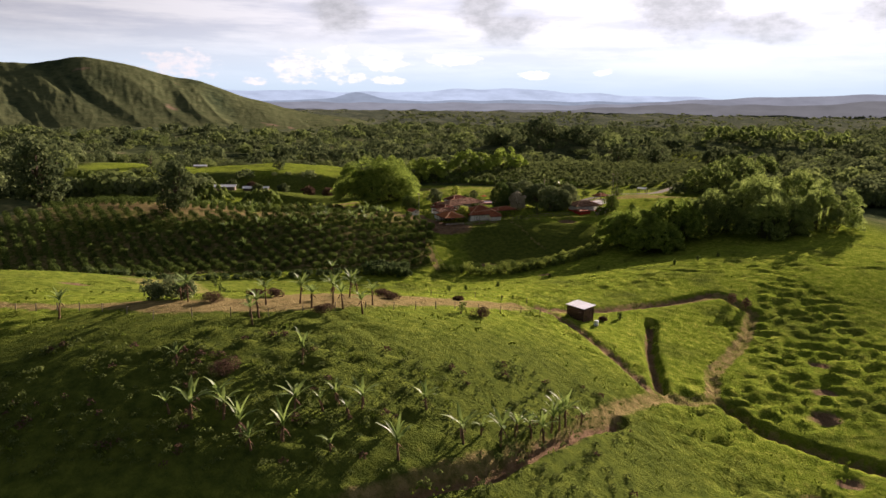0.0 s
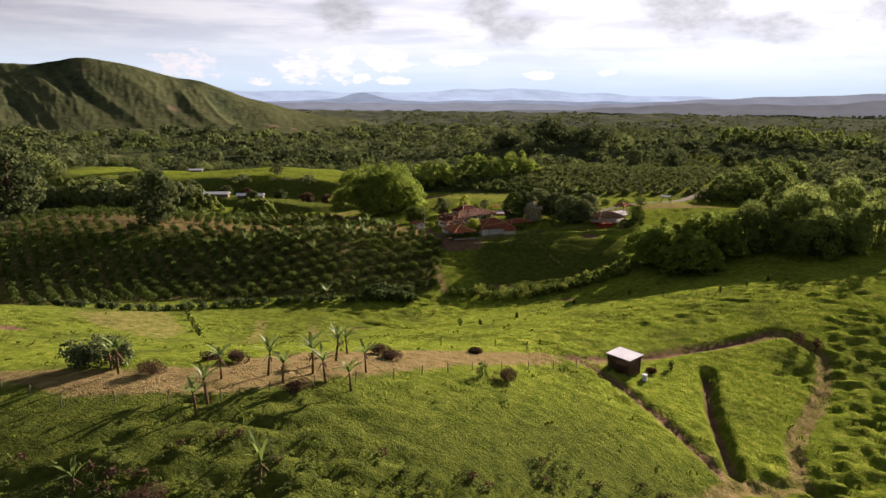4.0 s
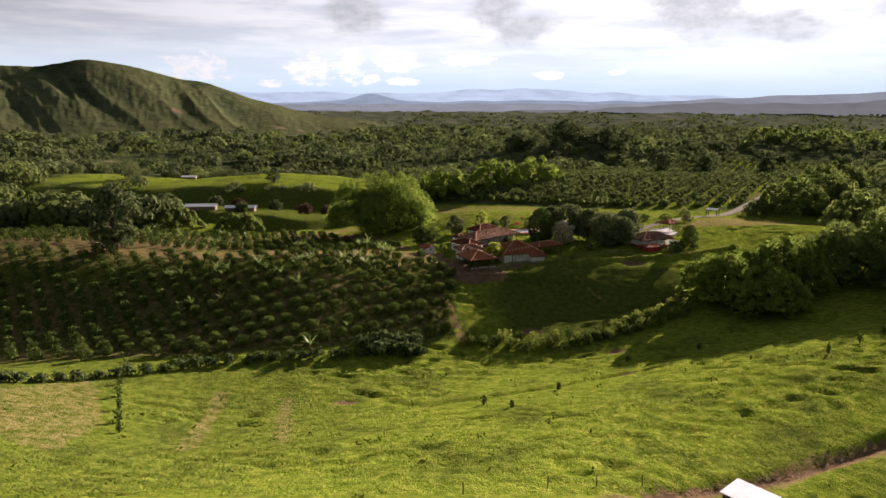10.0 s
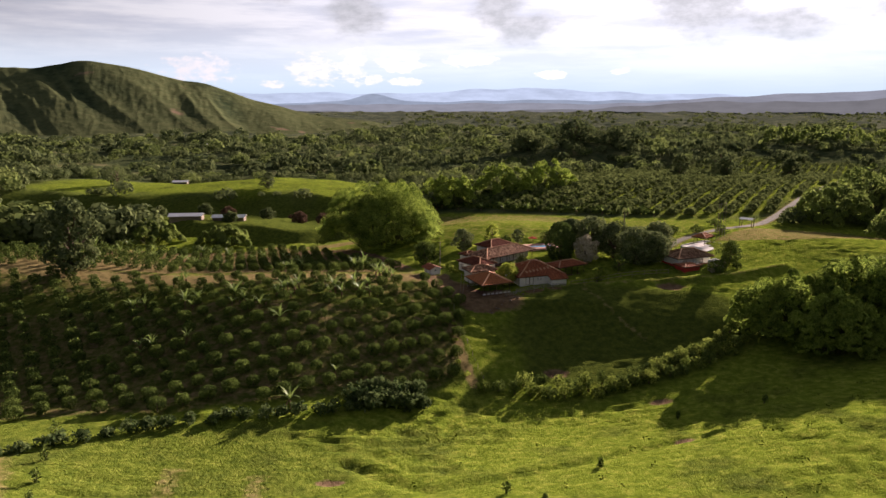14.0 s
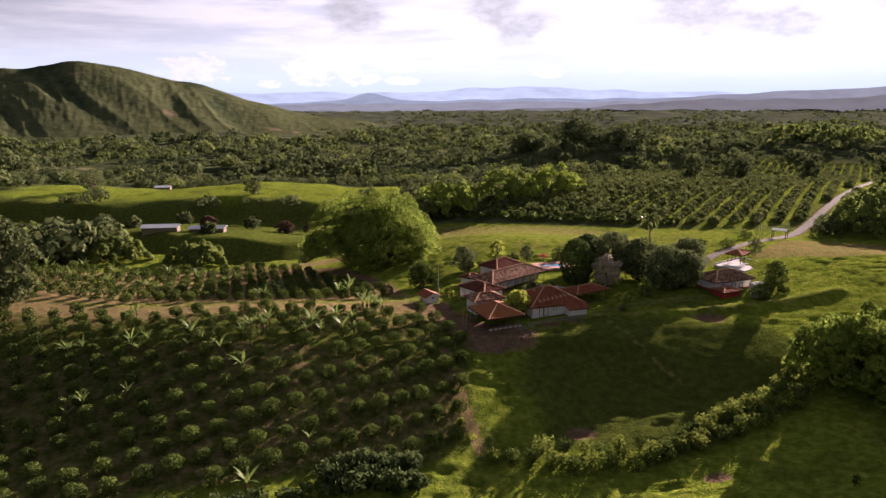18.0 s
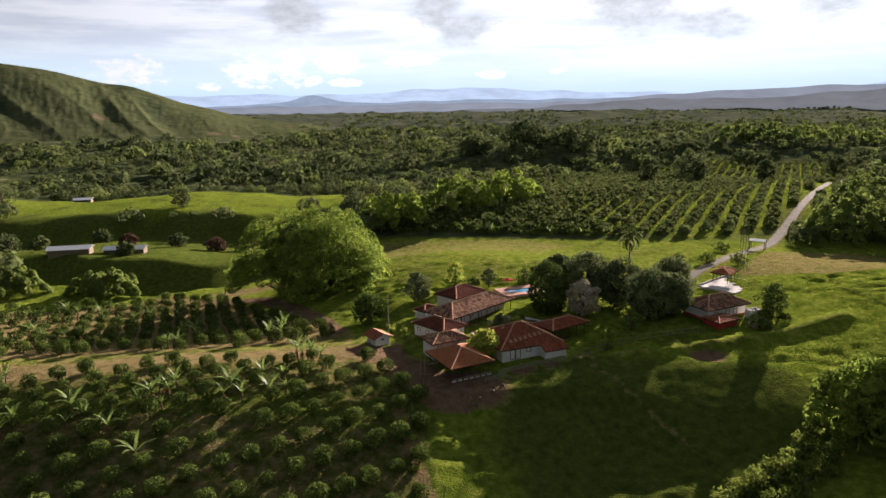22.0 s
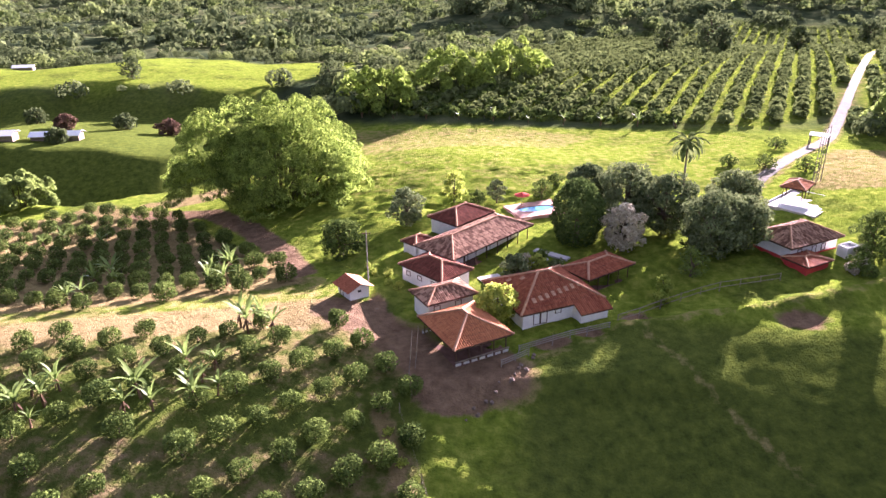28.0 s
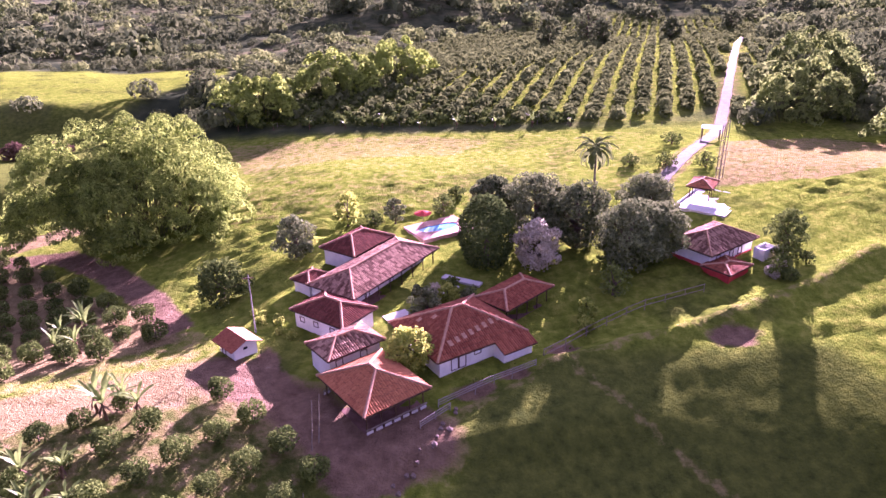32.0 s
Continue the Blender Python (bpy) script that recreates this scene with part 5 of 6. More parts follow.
for k, (x, y) in enumerate(spots[:300]):
    s = rng.uniform(0.82, 1.14) * (1.06 if y < 250 else 1.10)
    m = pose(x, y, ground_z(x, y), 0, 0, rng.uniform(0, 360))
    if k < len(KINDS):
        KINDS[k].matrix_basis = m
        KINDS[k].scale = (s, s, s * 0.9)
    else:
        src = KINDS[k % len(KINDS)]
        keep = src.scale.copy()
        c = copy_thing(src, m)
        c.scale = (s, s, s * 0.9)
scatter("orchard", [citrus_crown(300, 0.20) for _ in range(3)], [(x, y, rng.uniform(0.9, 1.15), rng.uniform(0, 6.28)) for x, y in spots[300:]], M_CITRUS, "rows of small round citrus trees farther back", "trees")

BANANAS = [make_banana(h, n, 0.36, (0.42, 0.66), 0.046, (0.75, 1.55)) for h, n in ((3.6, 7), (4.2, 8), (3.0, 6), (4.6, 8))]
TALL = [make_banana(h, n, 0.52, (0.38, 0.54), 0.052, (0.5, 1.4)) for h, n in ((4.2, 10), (3.8, 9), (4.6, 11))]
FRONT = [(-28.8, 71.2), (-15.7, 74.1), (-26.9, 64), (-24.4, 63.1), (-17.8, 60.1), (-15.2, 61.5), (-10.7, 68), (-8.3, 67.8), (-1.6, 70.5), (-4.1, 62.1), (-10.6, 61.4), (-14.9, 65.6), (10.3, 72.9), (15.2, 78.7), (4.3, 69.3), (-21.5, 63.8), (8.2, 71.5), (13, 75.8), (17.6, 81), (6.4, 68.9), (-22.6, 65.1), (-19.2, 61.4), (-9.4, 66.3), (2.4, 67.2), (11.8, 73.2), (14.2, 77.2), (-12.2, 66.8)]
RIDGE = [(-51.2, 89), (-23.2, 84.4), (-23.7, 90), (-19.6, 92.2), (-17.7, 90.5), (-15.4, 94.3), (-13.9, 100.1), (-13.3, 105.1), (-10.1, 97.1), (-13.6, 91.8), (-23.4, 82.1), (-34.7, 91.4), (-10.8, 90.7), (-36.2, 93)]
CLUMPS = [(-70.7, 225), (-59, 224), (-49.7, 224.4), (-44.7, 222.5), (-40.7, 227), (-39.6, 230.8), (-40, 216), (-25.8, 234.8), (-30.4, 229.5), (-53.9, 210), (-21.3, 244), (-47.2, 254.8), (-22.3, 245.3), (-30, 259.5), (-30.4, 266), (-25, 231.5), (-46, 263), (-62, 208), (-32, 192), (-27.4, 202), (-66, 236)]
AMONG = [(x + 1.5 * math.cos(2.1 * i + k), y + 1.3 * math.sin(2.1 * i + k)) for k, (x, y) in enumerate(CLUMPS) for i in range(1 if k in (6, 9, 18, 19) else 3)]
AMONG += [(-101 + 3.1 * i + 0.8 * math.sin(i * 2.1), 273 - 0.75 * i + 2.5 * math.cos(i * 1.7)) for i in range(12)]
GROVE = [(-118 + 5.2 * i + 1.5 * math.sin(i * 2.1), 287 - 0.15 * i + 2 * math.cos(i * 1.7)) for i in range(13)] + [(-14 + 9 * i, 371 - 3.1 * i) for i in range(10)]
plants = [(p, rng.uniform(0.9, 1.2)) for p in FRONT] + [(p, rng.uniform(0.9, 1.15)) for p in RIDGE] + [(p, rng.uniform(0.8, 1.25)) for p in AMONG] + [(p, rng.uniform(0.9, 1.2)) for p in GROVE]
for k, ((x, y), s) in enumerate(plants):
    m = pose(x, y, ground_z(x, y), 0, 0, rng.uniform(0, 360))
    tall = len(FRONT) <= k < len(FRONT) + len(RIDGE)
    j = k - len(FRONT)
    ob = (TALL[j] if j < 3 else copy_thing(TALL[j % 3], m)) if tall else (BANANAS[k] if k < 4 else copy_thing(BANANAS[k % 4], m))
    ob.matrix_basis = m
    ob.scale = (s, s, s)

# bamboo
make_bamboo(-28, 302, 36, 27, 19, 170, 680, 0.25, label="great spreading bamboo grove behind the farmhouse")
for x, y, w, d, h, k in ((66, 213, 14, 10, 11, 95), (60, 222, 15, 11, 12, 95), (74, 225, 17, 12, 14, 95), (90, 230, 18, 13, 14, 90), (106, 236, 18, 14, 15, 80), (104, 216, 17, 12, 13, 80), (122, 222, 18, 13, 14, 70), (122, 246, 20, 14, 15, 70)):
    make_bamboo(x, y, w * 1.25, d * 1.25, h, k, 330, 0.32, M_BAMBOO if x < 80 else M_BAMBOO_FAR, label="tall feathery bamboo thicket along the gully")
for x, y, w, d, h, k in ((-124, 303, 18, 12, 8, 50), (-104, 307, 16, 12, 7, 50), (-80, 308, 14, 10, 6.5, 45), (-8, 378, 20, 14, 13, 50), (14, 396, 22, 14, 13, 50), (36, 412, 22, 14, 12, 45), (128, 338, 24, 18, 14, 50), (150, 356, 26, 18, 15, 50), (170, 384, 26, 18, 15, 45), (140, 310, 24, 18, 14, 45), (-160, 318, 26, 18, 13, 45)):
    make_bamboo(x, y, w * 1.2, d * 1.2, h, k, 150, 0.62, M_BAMBOO if -20 < x < 40 else M_BAMBOO_FAR, "pale green bamboo thicket beyond the farm")

# trees about the farmhouse
dome = new("clipped_tree")
dome.location = (22.2, 268.5, ground_z(22.2, 268.5))
_P, _D = shell(5200, (0, 0, 4.7), (3.9, 3.9, 5.6), 0.75, -0.85)
_P[:, :2] *= (1 + 0.06 * np.sin(_P[:, 2:3] * 2.1) + 0.05 * np.sin(_P[:, 0:1] * 2 + _P[:, 1:2] * 3))
part("crown", mesh_of("crown", *leaves(_P, _D, 0.26, 0.6, 0, 0.6), M_DOME), dome)
part("trunk", mesh_of("trunk", *tube([(0, 0, -0.5), (0, 0, 4)], [0.45, 0.3], 8), M_BARK), dome)
tagged(dome, "tall dense dome-shaped dark green tree by the pool", "tree")
make_tree("pale_tree", 28.2, 265.0, 7.6, 3.6, M_PALE, 3600, 0.24, 14, "silvery grey-leaved tree beside the farmhouse")
for x, y, h, r in ((31.5, 274.0, 10.5, 4.8), (36.5, 270.5, 9.5, 4.6), (40.2, 261.5, 9.5, 4.6), (45.0, 263.0, 8.0, 3.9), (48.5, 272.5, 8.5, 4.2), (26.5, 279.0, 9.0, 3.4)):
    make_tree("mango_tree", x, y, h, r * 1.18, M_MANGO, 8000, 0.25, 16, "broad dark mango tree with dense glossy crown")
make_tree("yard_tree", 7.0, 246.2, 5.2, 2.9, M_LIME, 2600, 0.22, 12, "light green leafy tree between the roofs")
make_tree("lawn_tree", -3.5, 277.5, 6.5, 3.2, M_MANGO, 2400, 0.26, 11, "leafy tree on the lawn beside the bamboo")
make_tree("lawn_tree", -13.5, 270.0, 5.6, 3.8, M_CITRUS, 2600, 0.26, 12, "spreading dark shrub tree at the lawn's edge")
make_tree("lime_tree", 5.0, 286.0, 6.0, 2.3, M_LIME, 900, 0.30, 9, "slender bright yellow-green tree")
make_tree("garden_tree", 12.4, 285.5, 4.2, 1.8, M_MANGO, 600, 0.28, 8, "small dark garden tree near the pool")
make_tree("court_tree", 63.0, 259.5, 6.2, 3.0, M_CITRUS, 2000, 0.24, 10, "small leafy tree beside the red house")
make_tree("patio_tree", 11.0, 256.5, 4.0, 2.2, M_MANGO, 700, 0.3, 8, "courtyard shrub tree between the houses")
for x, y, h, r in ((34.5, 254.6, 4.2, 2.6), (38.0, 262.5, 4.5, 2.2), (57.5, 253.5, 3.0, 1.8), (60.5, 256.5, 2.6, 1.6), (29.6, 251.6, 2.6, 1.2), (28.4, 248.9, 1.7, 1.1), (14.5, 260.0, 2.4, 1.6), (9.0, 285.0, 2.4, 1.6), (20.5, 286.5, 3.4, 2.0), (38, 285, 2.2, 1.8), (68, 300, 2.4, 2.2), (74, 296, 2.6, 2.4), (62, 303, 2.2, 2.0), (80, 318, 2.6, 2.4), (24, 292, 2.2, 2.0), (58, 251.8, 2.0, 1.3)):
    make_tree("shrub", x, y, h, r, M_LIME if (h < 2.8 and x < 30 and y < 262) else M_CITRUS, 420, 0.24, 7, "rounded green garden shrub", cat="shrub")
make_tree("big_tree", -95, 245, 18, 6.5, M_WOOD_FAR, 2600, 0.6, 16, "tall dark tree at the orchard's far side")
make_tree("big_tree", -158, 270, 27, 11, M_WOOD_FAR, 3200, 0.85, 18, "huge dark tree beyond the orchard")
for x, y, h, r, m in ((-111, 470, 9, 5, M_WOOD_FAR), (-128, 420, 5, 4, M_WOOD_FAR), (-112, 405, 5, 4, M_DRYBUSH), (-95, 410, 5, 4.5, M_WOOD_FAR), (-78, 402, 5, 4.5, M_DRYBUSH), (-68, 408, 5, 4, M_DRYBUSH), (-140, 395, 5, 4, M_WOOD_FAR), (-100, 372, 4, 3.5, M_WOOD_FAR), (-30, 470, 10, 7, M_WOOD_FAR), (-210, 500, 12, 8, M_WOOD_FAR), (-160, 410, 7, 6, M_WOOD_FAR)):
    make_tree("pasture_tree", x, y, h, r, m, 600, 0.6, 9, "lone dark tree on the far pasture")


def make_palm(x, y, h):
    e = new("palm_tree")
    e.location = (x, y, ground_z(x, y))
    part("trunk", mesh_of("trunk", *tube([(0, 0, -0.5), (0.1, 0, h * 0.5), (0, 0.1, h)], [0.24, 0.17, 0.14], 8), M_POST, True), e)
    for i in range(26):
        a, ang, p = i * 2.399, 1.25 - 0.075 * i, np.array([0, 0.1, h])
        d = np.array([math.cos(a), math.sin(a), 0])
        side = np.array([-d[1], d[0], 0])
        co, f = [], []
        for s in range(9):
            w = (0.46 if s % 2 else 0.30) * math.sin(math.pi * (s + 0.6) / 9.4)
            co += [p - side * w - (0, 0, 0.35 * w), p + (0, 0, 0.03), p + side * w - (0, 0, 0.35 * w)]
            p = p + (d * math.cos(ang) + np.array([0, 0, math.sin(ang)])) * 0.47
            ang -= 0.25
            if s:
                k = 3 * (s - 1)
                f += [(k, k + 1, k + 4, k + 3), (k + 1, k + 2, k + 5, k + 4)]
        part("frond", mesh_of("frond", co, f, M_PALM, True), e)
    return tagged(e, "tall slender palm with a tuft of drooping fronds", "palm")


make_palm(39.2, 271.6, 14.0)

# shrubs: hedge at the field's foot, gully scrub, dry brush piles
BIG_LEAF = leaf("broad_shrub_leaf", (0.025, 0.05, 0.015), (0.13, 0.17, 0.06), 0.3, 0.8, 0.4)


def make_shrub(name, x, y, h, r, mat, n, size, label):
    e = new(name)
    e.location = (x, y, ground_z(x, y) - 0.1)
    blobs = []
    for _ in range(6):
        a, k = rng.uniform(0, 6.28), rng.uniform(0, 0.6)
        b = r * rng.uniform(0.4, 0.6)
        blobs.append(shell(n // 6, (math.cos(a) * r * k, math.sin(a) * r * k, h * rng.uniform(0.35, 0.62)), (b, b, h * 0.42), 0.4, -0.9))
    P, D = np.concatenate([b[0] for b in blobs]), np.concatenate([b[1] for b in blobs])
    part("foliage", mesh_of("foliage", *leaves(P, D, size, 0.5), mat), e)
    part("woody_base", mesh_of("woody_base", *join([tube([(0, 0, -0.3), (math.cos(k * 1.6) * r * 0.3, math.sin(k * 1.6) * r * 0.3, h * 0.6)], [0.05, 0.02], 4) for k in range(4)]), M_BARK), e)
    return tagged(e, label, "shrub")


def along(line, step):
    out = []
    for (ax, ay), (bx, by) in zip(line, line[1:]):
        n = max(1, int(math.hypot(bx - ax, by - ay) / step))
        out += [(ax + (bx - ax) * k / n + rng.uniform(-0.8, 0.8), ay + (by - ay) * k / n + rng.uniform(-0.8, 0.8)) for k in range(n)]
    return out


for x, y in along([(-84, 160), (-71, 164), (-52.6, 181.5), (-27, 191), (-19, 193)], 2.6):
    make_shrub("hedge_shrub", x, y, rng.uniform(1.4, 2.3), rng.uniform(1.4, 2.0), BIG_LEAF, 170, 0.34, "broad-leaved hedge shrub at the field's edge")
for x, y in along([(-21, 194), (-9, 197)], 2.0) + along([(-20, 198), (-10, 200)], 2.2):
    make_shrub("thicket_shrub", x, y, rng.uniform(2.6, 3.6), rng.uniform(2.0, 2.6), BIG_LEAF, 320, 0.42, "tall glossy broad-leaved thicket")
for x, y in along([(1, 205), (12, 203), (25, 206), (40, 215), (54, 221)], 2.2) + along([(20, 203), (36, 210), (50, 217)], 2.2) + along([(28, 210), (42, 218), (53, 225)], 2.3) + along([(8, 206), (24, 208)], 2.6):
    make_shrub("gully_shrub", x, y, rng.uniform(1.4, 3.3), rng.uniform(1.3, 2.3), M_GULLY if rng.random() < 0.7 else M_CITRUS, 260, 0.24, "scrubby green bush along the gully")
for x, y, h, r in ((-31.2, 91.2, 1.5, 1.7), (-24.1, 96.6, 1.2, 1.6), (-15.9, 88.5, 1.3, 1.6), (-8.1, 104.5, 1.2, 1.5), (6.1, 104.6, 1.9, 1.7), (-23.3, 69.8, 2.2, 1.7), (-9.5, 106.5, 1.3, 1.4), (-27, 98, 1.0, 1.4), (3.0, 116.5, 1.0, 1.4), (30.5, 126, 1.0, 0.9)):
    make_shrub("brush_pile", x, y, h, r * 1.15, M_DRYBUSH, 2400, 0.075, "low reddish-brown dry bush on the straw strip")
for x, y, h, r in ((62.8, 145.6, 2.8, 1.7), (65.4, 144.4, 2.2, 1.3)):
    make_shrub("dry_thicket", x, y, h, r, M_DRYBUSH, 420, 0.16, "half-bare brown bush beside the cattle track")
for x, y, h, r in ((-38.8, 96.5, 4.2, 3.0), (-36.4, 94.5, 3.0, 2.0), (-41.2, 95.5, 3.0, 2.2)):
    make_shrub("dark_bush", x, y, h, r, M_MANGO, 520, 0.3, "dark leafy bush beside the straw strip")
for x, y, h in ((2.9, 103.7, 2.4), (34.4, 128.9, 1.8), (1.5, 163, 1.7), (14, 170, 1.5), (5.5, 158, 1.3), (-47, 147, 1.8), (-49, 151, 2.2), (-52, 157, 2.4), (-55, 163, 2.4), (-58, 170, 2.6), (-61, 177, 3.4), (60, 176, 1.8), (68, 181, 1.8), (75, 186, 2.0), (30, 190, 1.5), (44, 192, 1.6)):
    make_shrub("sapling", x, y, h, h * 0.36, M_CITRUS, 110, 0.2, "thin young sapling on the pasture")
for x, y in along([(-9.4, 262.5), (-6.6, 258.8), (-3.9, 255.0)], 1.1):
    make_shrub("clipped_hedge", x, y, 1.0, 0.85, M_LIME, 150, 0.18, "bright green clipped hedge beside the drive")
for x, y in along([(-3, 209), (-5.6, 222), (-7, 231)], 3.0):
    make_shrub("fence_grass", x, y, 0.8, 0.8, M_LIME, 90, 0.2, "tuft of bright tall grass at the fence")

# ---- woods and far orchard ----
def far_crown(n, size):
    P, D = shell(n, (0, 0, 0.55), (1, 1, 0.62), 0.5, -0.5)
    P[:, 2] += 0.12 * np.sin(P[:, 0] * 5) * np.cos(P[:, 1] * 4)
    return leaves(P, D, size, 0.7, 0.0, 0.35)


def bush_block(poly, across, along_row, turn, name, mat, label, s=1.0, keep=0.95):
    sp = [(x, y, s * rng.uniform(0.85, 1.2), rng.uniform(0, 6.28)) for x, y in spot_grid(poly, across, along_row, turn, 0.35, keep) if float(away(np.array(x), np.array(y), FAR_ROAD)) > 3.2]
    return scatter(name, [far_crown(46, 0.36) for _ in range(4)], sp, mat, label, "trees")


bush_block(FAR_ORCHARD, 6.0, 3.5, 60, "far_orchard", M_COFFEE, "rows of orchard trees on the far slope", 1.95)
bush_block(ROAD_BLOCK, 6.0, 3.5, 58, "roadside_orchard", M_COFFEE, "rows of orchard trees beside the farm road", 1.75)
bush_block(NEAR_BLOCK, 4.0, 3.6, 20, "far_orchard_block", M_CITRUS, "dense block of small orchard trees", 1.5)
bush_block([(215, 470), (330, 430), (420, 560), (330, 640), (270, 560)], 7.5, 4.0, 51, "hill_orchard", M_COFFEE, "rows of trees on the far hill", 1.8)


def far_woods():
    spots_dark, spots_light = [], []
    fields = (HILL_FIELD, LOW_PASTURE, BACK_FIELD, FAR_ORCHARD, ROAD_BLOCK, NEAR_BLOCK, ORCHARD_BACK, ORCHARD_LOW)
    while len(spots_dark) + len(spots_light) < 6200:
        y = 300 + 1500 * rng.random() ** 1.9
        x = rng.uniform(-0.72 * y - 60, 0.80 * y + 60)
        if abs(x) < 110 and y < 372:
            continue
        if any(within(np.array(x), np.array(y), f) for f in fields) or float(away(np.array(x), np.array(y), FAR_ROAD)) < 7:
            continue
        if y > 1250 and x < -200:
            continue
        if 66 < x < 150 and 270 < y < 330:
            continue
        dens = 0.5 + 0.5 * math.sin(x * 0.021 + 1.0) * math.cos(y * 0.013) + 0.25 * math.sin(x * 0.05 + y * 0.03)
        if y < 520 and dens < 0.15:
            continue
        s = (rng.uniform(2.0, 4.4) if rng.random() < 0.8 else rng.uniform(5.0, 8.0)) * (1 + y / 1500) * (0.6 + 0.5 * dens)
        (spots_light if rng.random() < 0.28 else spots_dark).append((x, y, max(1.5, s), rng.uniform(0, 6.28)))
    fine, coarse = [far_crown(250, 0.125) for _ in range(6)], [far_crown(80, 0.21) for _ in range(6)]
    for bases, lo, hi in ((fine, 0, 600), (coarse, 600, 9999)):
        dark, light = ([p for p in sp if lo <= p[1] < hi] for sp in (spots_dark, spots_light))
        scatter("far_woods", bases, dark, M_WOOD_FAR, "dark patchwork of woods and groves across the valley", "woods", -0.4)
        scatter("far_groves", bases, light, M_GROVE_FAR, "paler bamboo and groves among the woods", "woods", -0.4)


far_woods()


def plain_trees():
    """Hedgerows and copses out on the plain."""
    out = []
    while len(out) < 1300:
        y = rng.uniform(1450, 3800)
        x = rng.uniform(-0.6 * y, 0.75 * y)
        if (x < -200 and y < 2400 and x < -0.2 * y) or noise.noise((x * 0.004, y * 0.0016, 9.0)) < -0.05:
            continue
        out.append((x, y, rng.uniform(4, 9), rng.uniform(0, 6.28)))
    scatter("plain_copses", [far_crown(26, 0.42) for _ in range(4)], out, M_WOOD_FAR, "hedgerows and dark copses out on the plain", "woods", -1.0)


plain_trees()
for x, y, w, d, h in ((104, 764, 60, 40, 20), (60, 770, 50, 35, 15), (150, 770, 60, 40, 16)):
    make_tree("tall_wood", x, y, h, w * 0.4, M_WOOD_FAR, 1400, 1.6, 14, "clump of tall dark trees on the plain")
for x, y in ((300, 770), (335, 775), (370, 780), (405, 782), (440, 790)):
    make_bamboo(x, y, 40, 26, 20, 26, 50, 1.6, M_BAMBOO_FAR, "tall bamboo along a distant ridge")
for x, y, h, r in ((165, 545, 20, 11), (172, 560, 18, 10), (125, 505, 14, 6), (150, 500, 13, 6), (290, 600, 13, 8), (190, 505, 12, 6)):
    make_tree("distant_tree", x, y, h, r, M_WOOD_FAR, 800, 0.9, 12, "tall dark tree among the far orchards")


# ---- grass tussocks on the near pastures ----
def grass_tussocks():
    base = []
    for _ in range(6):
        P = rng.normal(0, 1, (9, 3)) * (0.26, 0.26, 0.05) + (0, 0, 0.08)
        D = P * (2, 2, 1) + (0, 0, 0.25)
        base.append(leaves(P, D, 0.14, 0.6, -0.3, 0.35))
    out, bare = [], (STRAW_STRIP, ORCHARD_LOW, ORCHARD_BACK, YARD, SHADY_PASTURE)
    while len(out) < 620:
        y = rng.uniform(56, 118) if len(out) < 420 else rng.uniform(118, 246)
        x = rng.uniform(-0.66 * y - 5, 0.66 * y + 12) if y < 110 else rng.uniform(-72, 84)
        if noise.noise((x * 0.11, y * 0.11, 3.0)) + rng.uniform(-0.3, 0.3) < 0.05 or any(within(np.array(x), np.array(y), b) for b in bare) or (y > 218 and x < -1):
            continue
        out.append((x, y, rng.uniform(0.7, 1.7), rng.uniform(0, 6.28)))
    scatter("grass_tussocks", base, out, M_GRASS, "tussocks of tall green pasture grass", "grass")


grass_tussocks()


def rank_weeds():
    """Rank weeds and bramble on the steep banana slope."""
    base = []
    for _ in range(5):
        P, D = shell(26, (0, 0, 0.25), (0.5, 0.5, 0.42), 0.3, -0.3)
        base.append(leaves(P, D, 0.15, 0.6, 0.1, 0.6))
    green, brown = [], []
    while len(green) < 800:
        x, y = rng.uniform(-48, 24), rng.uniform(54, 92)
        d = float(away(np.array(x), np.array(y), [(-75, 66), (-25, 68), (6, 71), (18, 82)]))
        if d > 11 or noise.noise((x * 0.16, y * 0.16, 8.0)) + rng.uniform(-0.35, 0.35) < -0.02 or within(np.array(x), np.array(y), STRAW_STRIP):
            continue
        green.append((x, y, rng.uniform(0.4, 1.0), rng.uniform(0, 6.28)))
        if rng.random() < 0.10:
            brown.append((x + 1, y, rng.uniform(0.6, 1.2), rng.uniform(0, 6.28)))
    scatter("rank_weeds", base, green, M_WEED, "dark rank weeds between the banana plants", "weeds")
    scatter("dead_leaf_litter", base, brown, M_DRYBUSH, "withered brown leaf litter under the banana plants", "weeds")


rank_weeds()


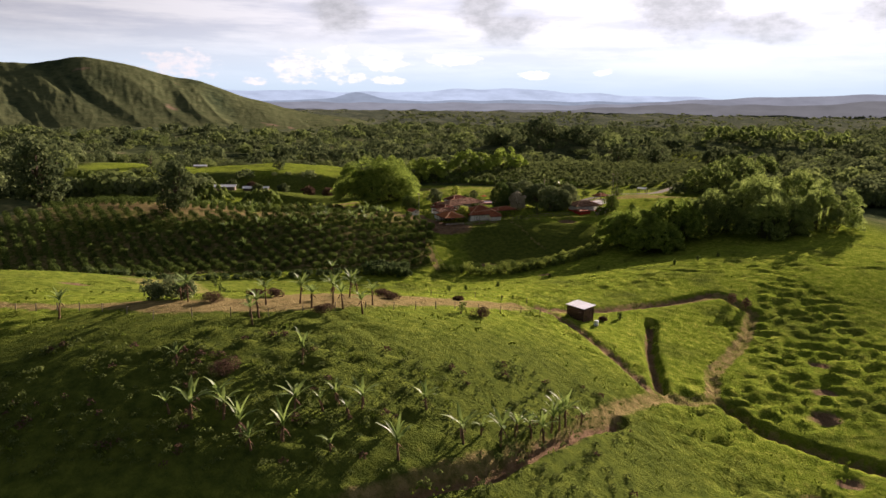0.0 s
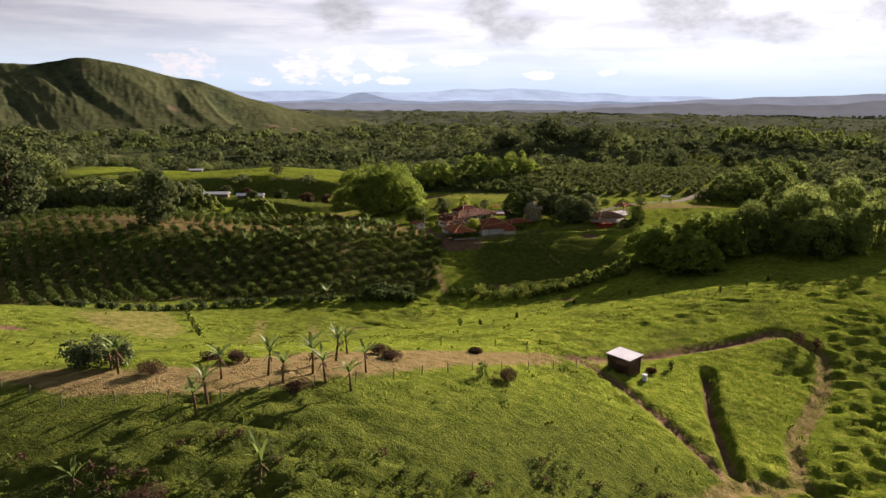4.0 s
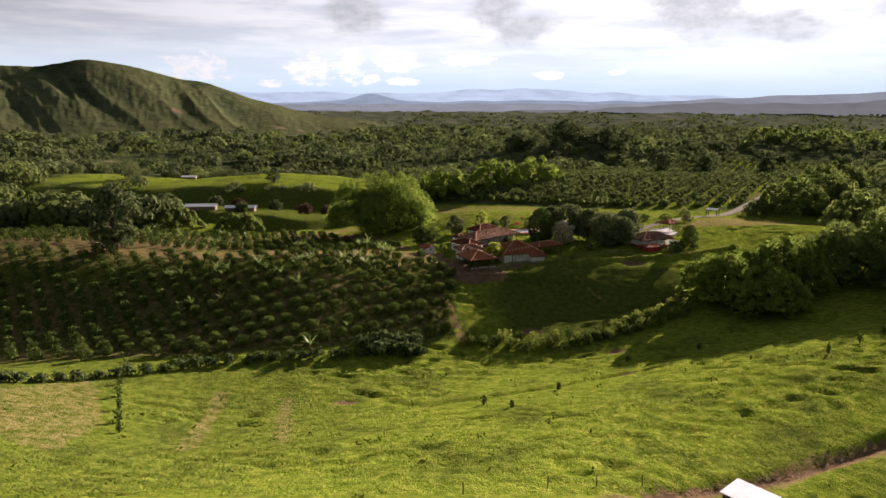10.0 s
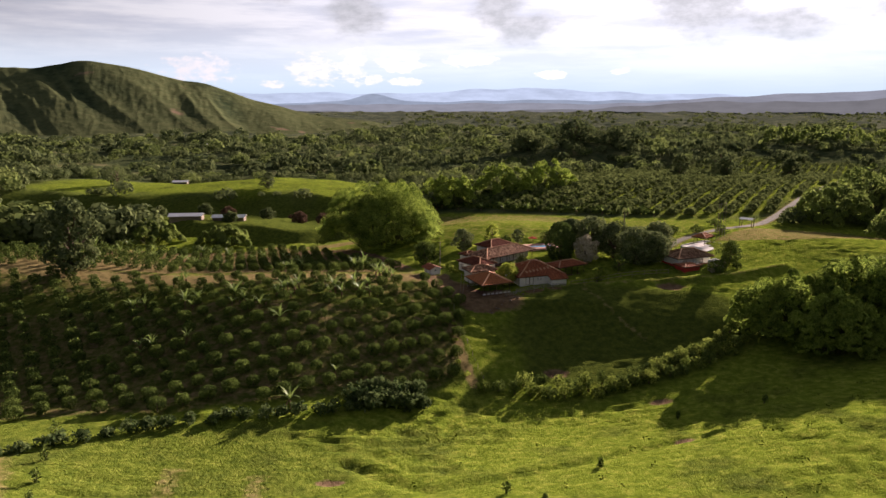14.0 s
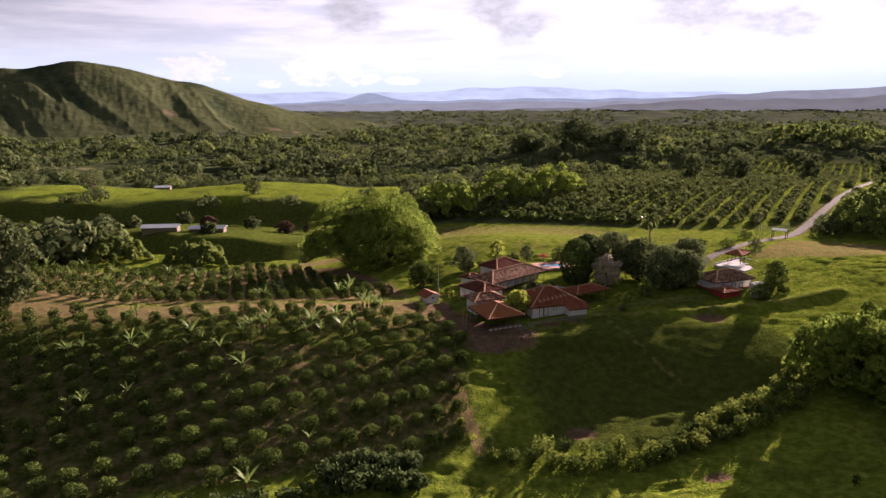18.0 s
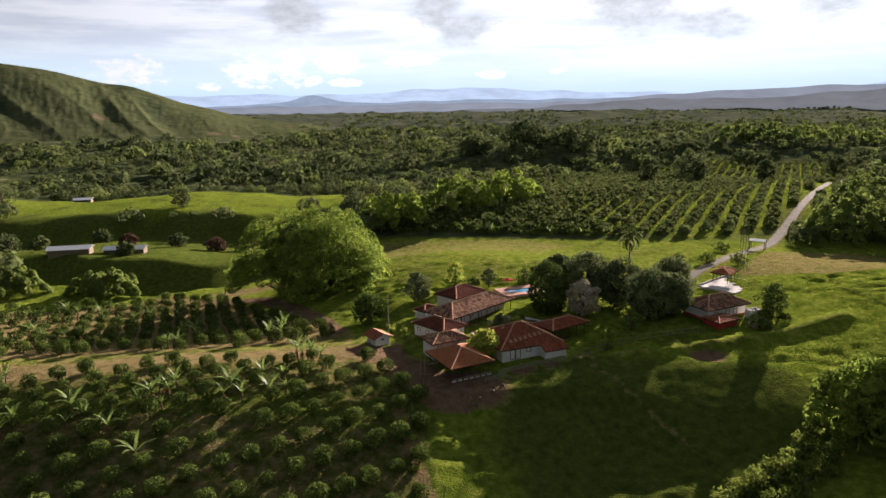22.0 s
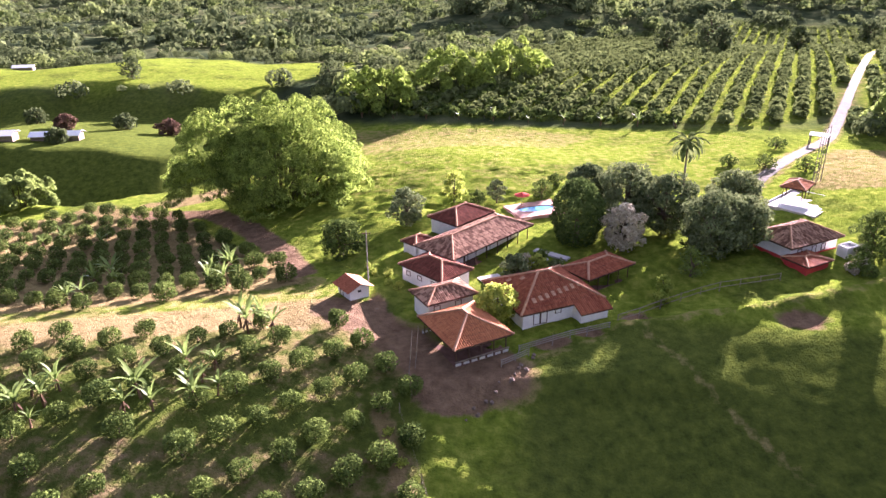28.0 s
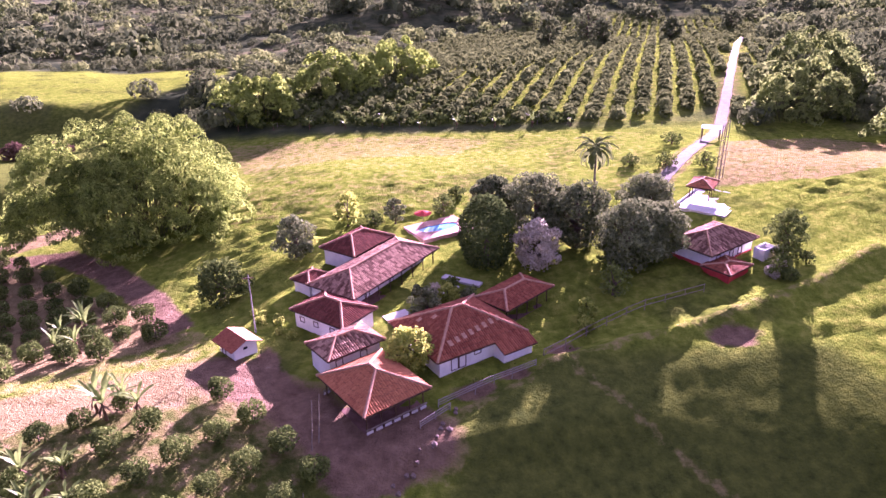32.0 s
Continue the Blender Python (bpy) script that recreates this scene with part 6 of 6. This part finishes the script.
def gabions():
    """Stones along the yard's lower edge and the leaning poles in the orchard."""
    me = []
    for k in range(3):
        P, D = shell(30, (0, 0, 0), (1, 1, 0.7), 0.99, -1.1)
        bm = bmesh.new()
        for p in P:
            bm.verts.new(p * rng.uniform(0.8, 1.1))
        bmesh.ops.convex_hull(bm, input=bm.verts)
        m = bpy.data.meshes.new("stone")
        bm.to_mesh(m)
        bm.free()
        m.materials.append(M_STONE)
        me.append(m)
    for x, y in along([(1.5, 231.0), (6.0, 233.5), (9.0, 237.4), (11.5, 239.0)], 0.8):
        ob = new("stone", me[rng.integers(3)])
        s = rng.uniform(0.14, 0.32)
        ob.location, ob.scale = (x, y, ground_z(x, y) + 0.1), (s, s * 1.2, s)
        tagged(ob, "rough grey-brown stone at the yard's edge", "stone", "yard stones")
    for x, y in ((-4.3, 236.4), (-3.6, 237.2)):
        e = new("bamboo_pole", mesh_of("bamboo_pole", *tube([(0, 0, -0.4), (0.3, 0.2, 2.6), (0.5, 0.4, 5.2)], [0.06, 0.05, 0.035], 6), M_POST, True))
        e.location = (x, y, ground_z(x, y))
        tagged(e, "thin pale bamboo pole leaning in the orchard", "pole")


gabions()

for x, y in ((-9.2, 258.6),):
    e = new("utility_pole")
    e.location = (x, y, ground_z(x, y))
    part("pole", mesh_of("pole", *tube([(0, 0, -0.5), (0, 0, 7.5)], [0.10, 0.07], 7), M_RAIL, True), e)
    part("crossbar", mesh_of("crossbar", *box((-0.6, -0.05, 7.0), (0.6, 0.05, 7.1)), M_TIMBER), e)
    tagged(e, "thin pale utility pole beside the pump shed", "pole", "utility poles")
for x, y, h, r, m in ((12.0, 259.6, 1.8, 1.3, M_CITRUS), (13.6, 261.4, 2.2, 1.5, M_PALE), (15.6, 262.8, 2.0, 1.4, M_CITRUS), (11.0, 262.4, 1.5, 1.1, M_MANGO), (17.2, 260.4, 1.8, 1.4, M_MANGO), (58.6, 255.4, 1.8, 1.5, M_PALE), (61.0, 257.6, 2.2, 1.6, M_PALE), (56.4, 253.6, 1.5, 1.2, M_PALE), (63.5, 256.0, 1.8, 1.5, M_CITRUS)):
    make_shrub("garden_bush", x, y, h, r, m, 360, 0.2, "pale flowering garden bush" if m is M_PALE else "dense green garden bush")
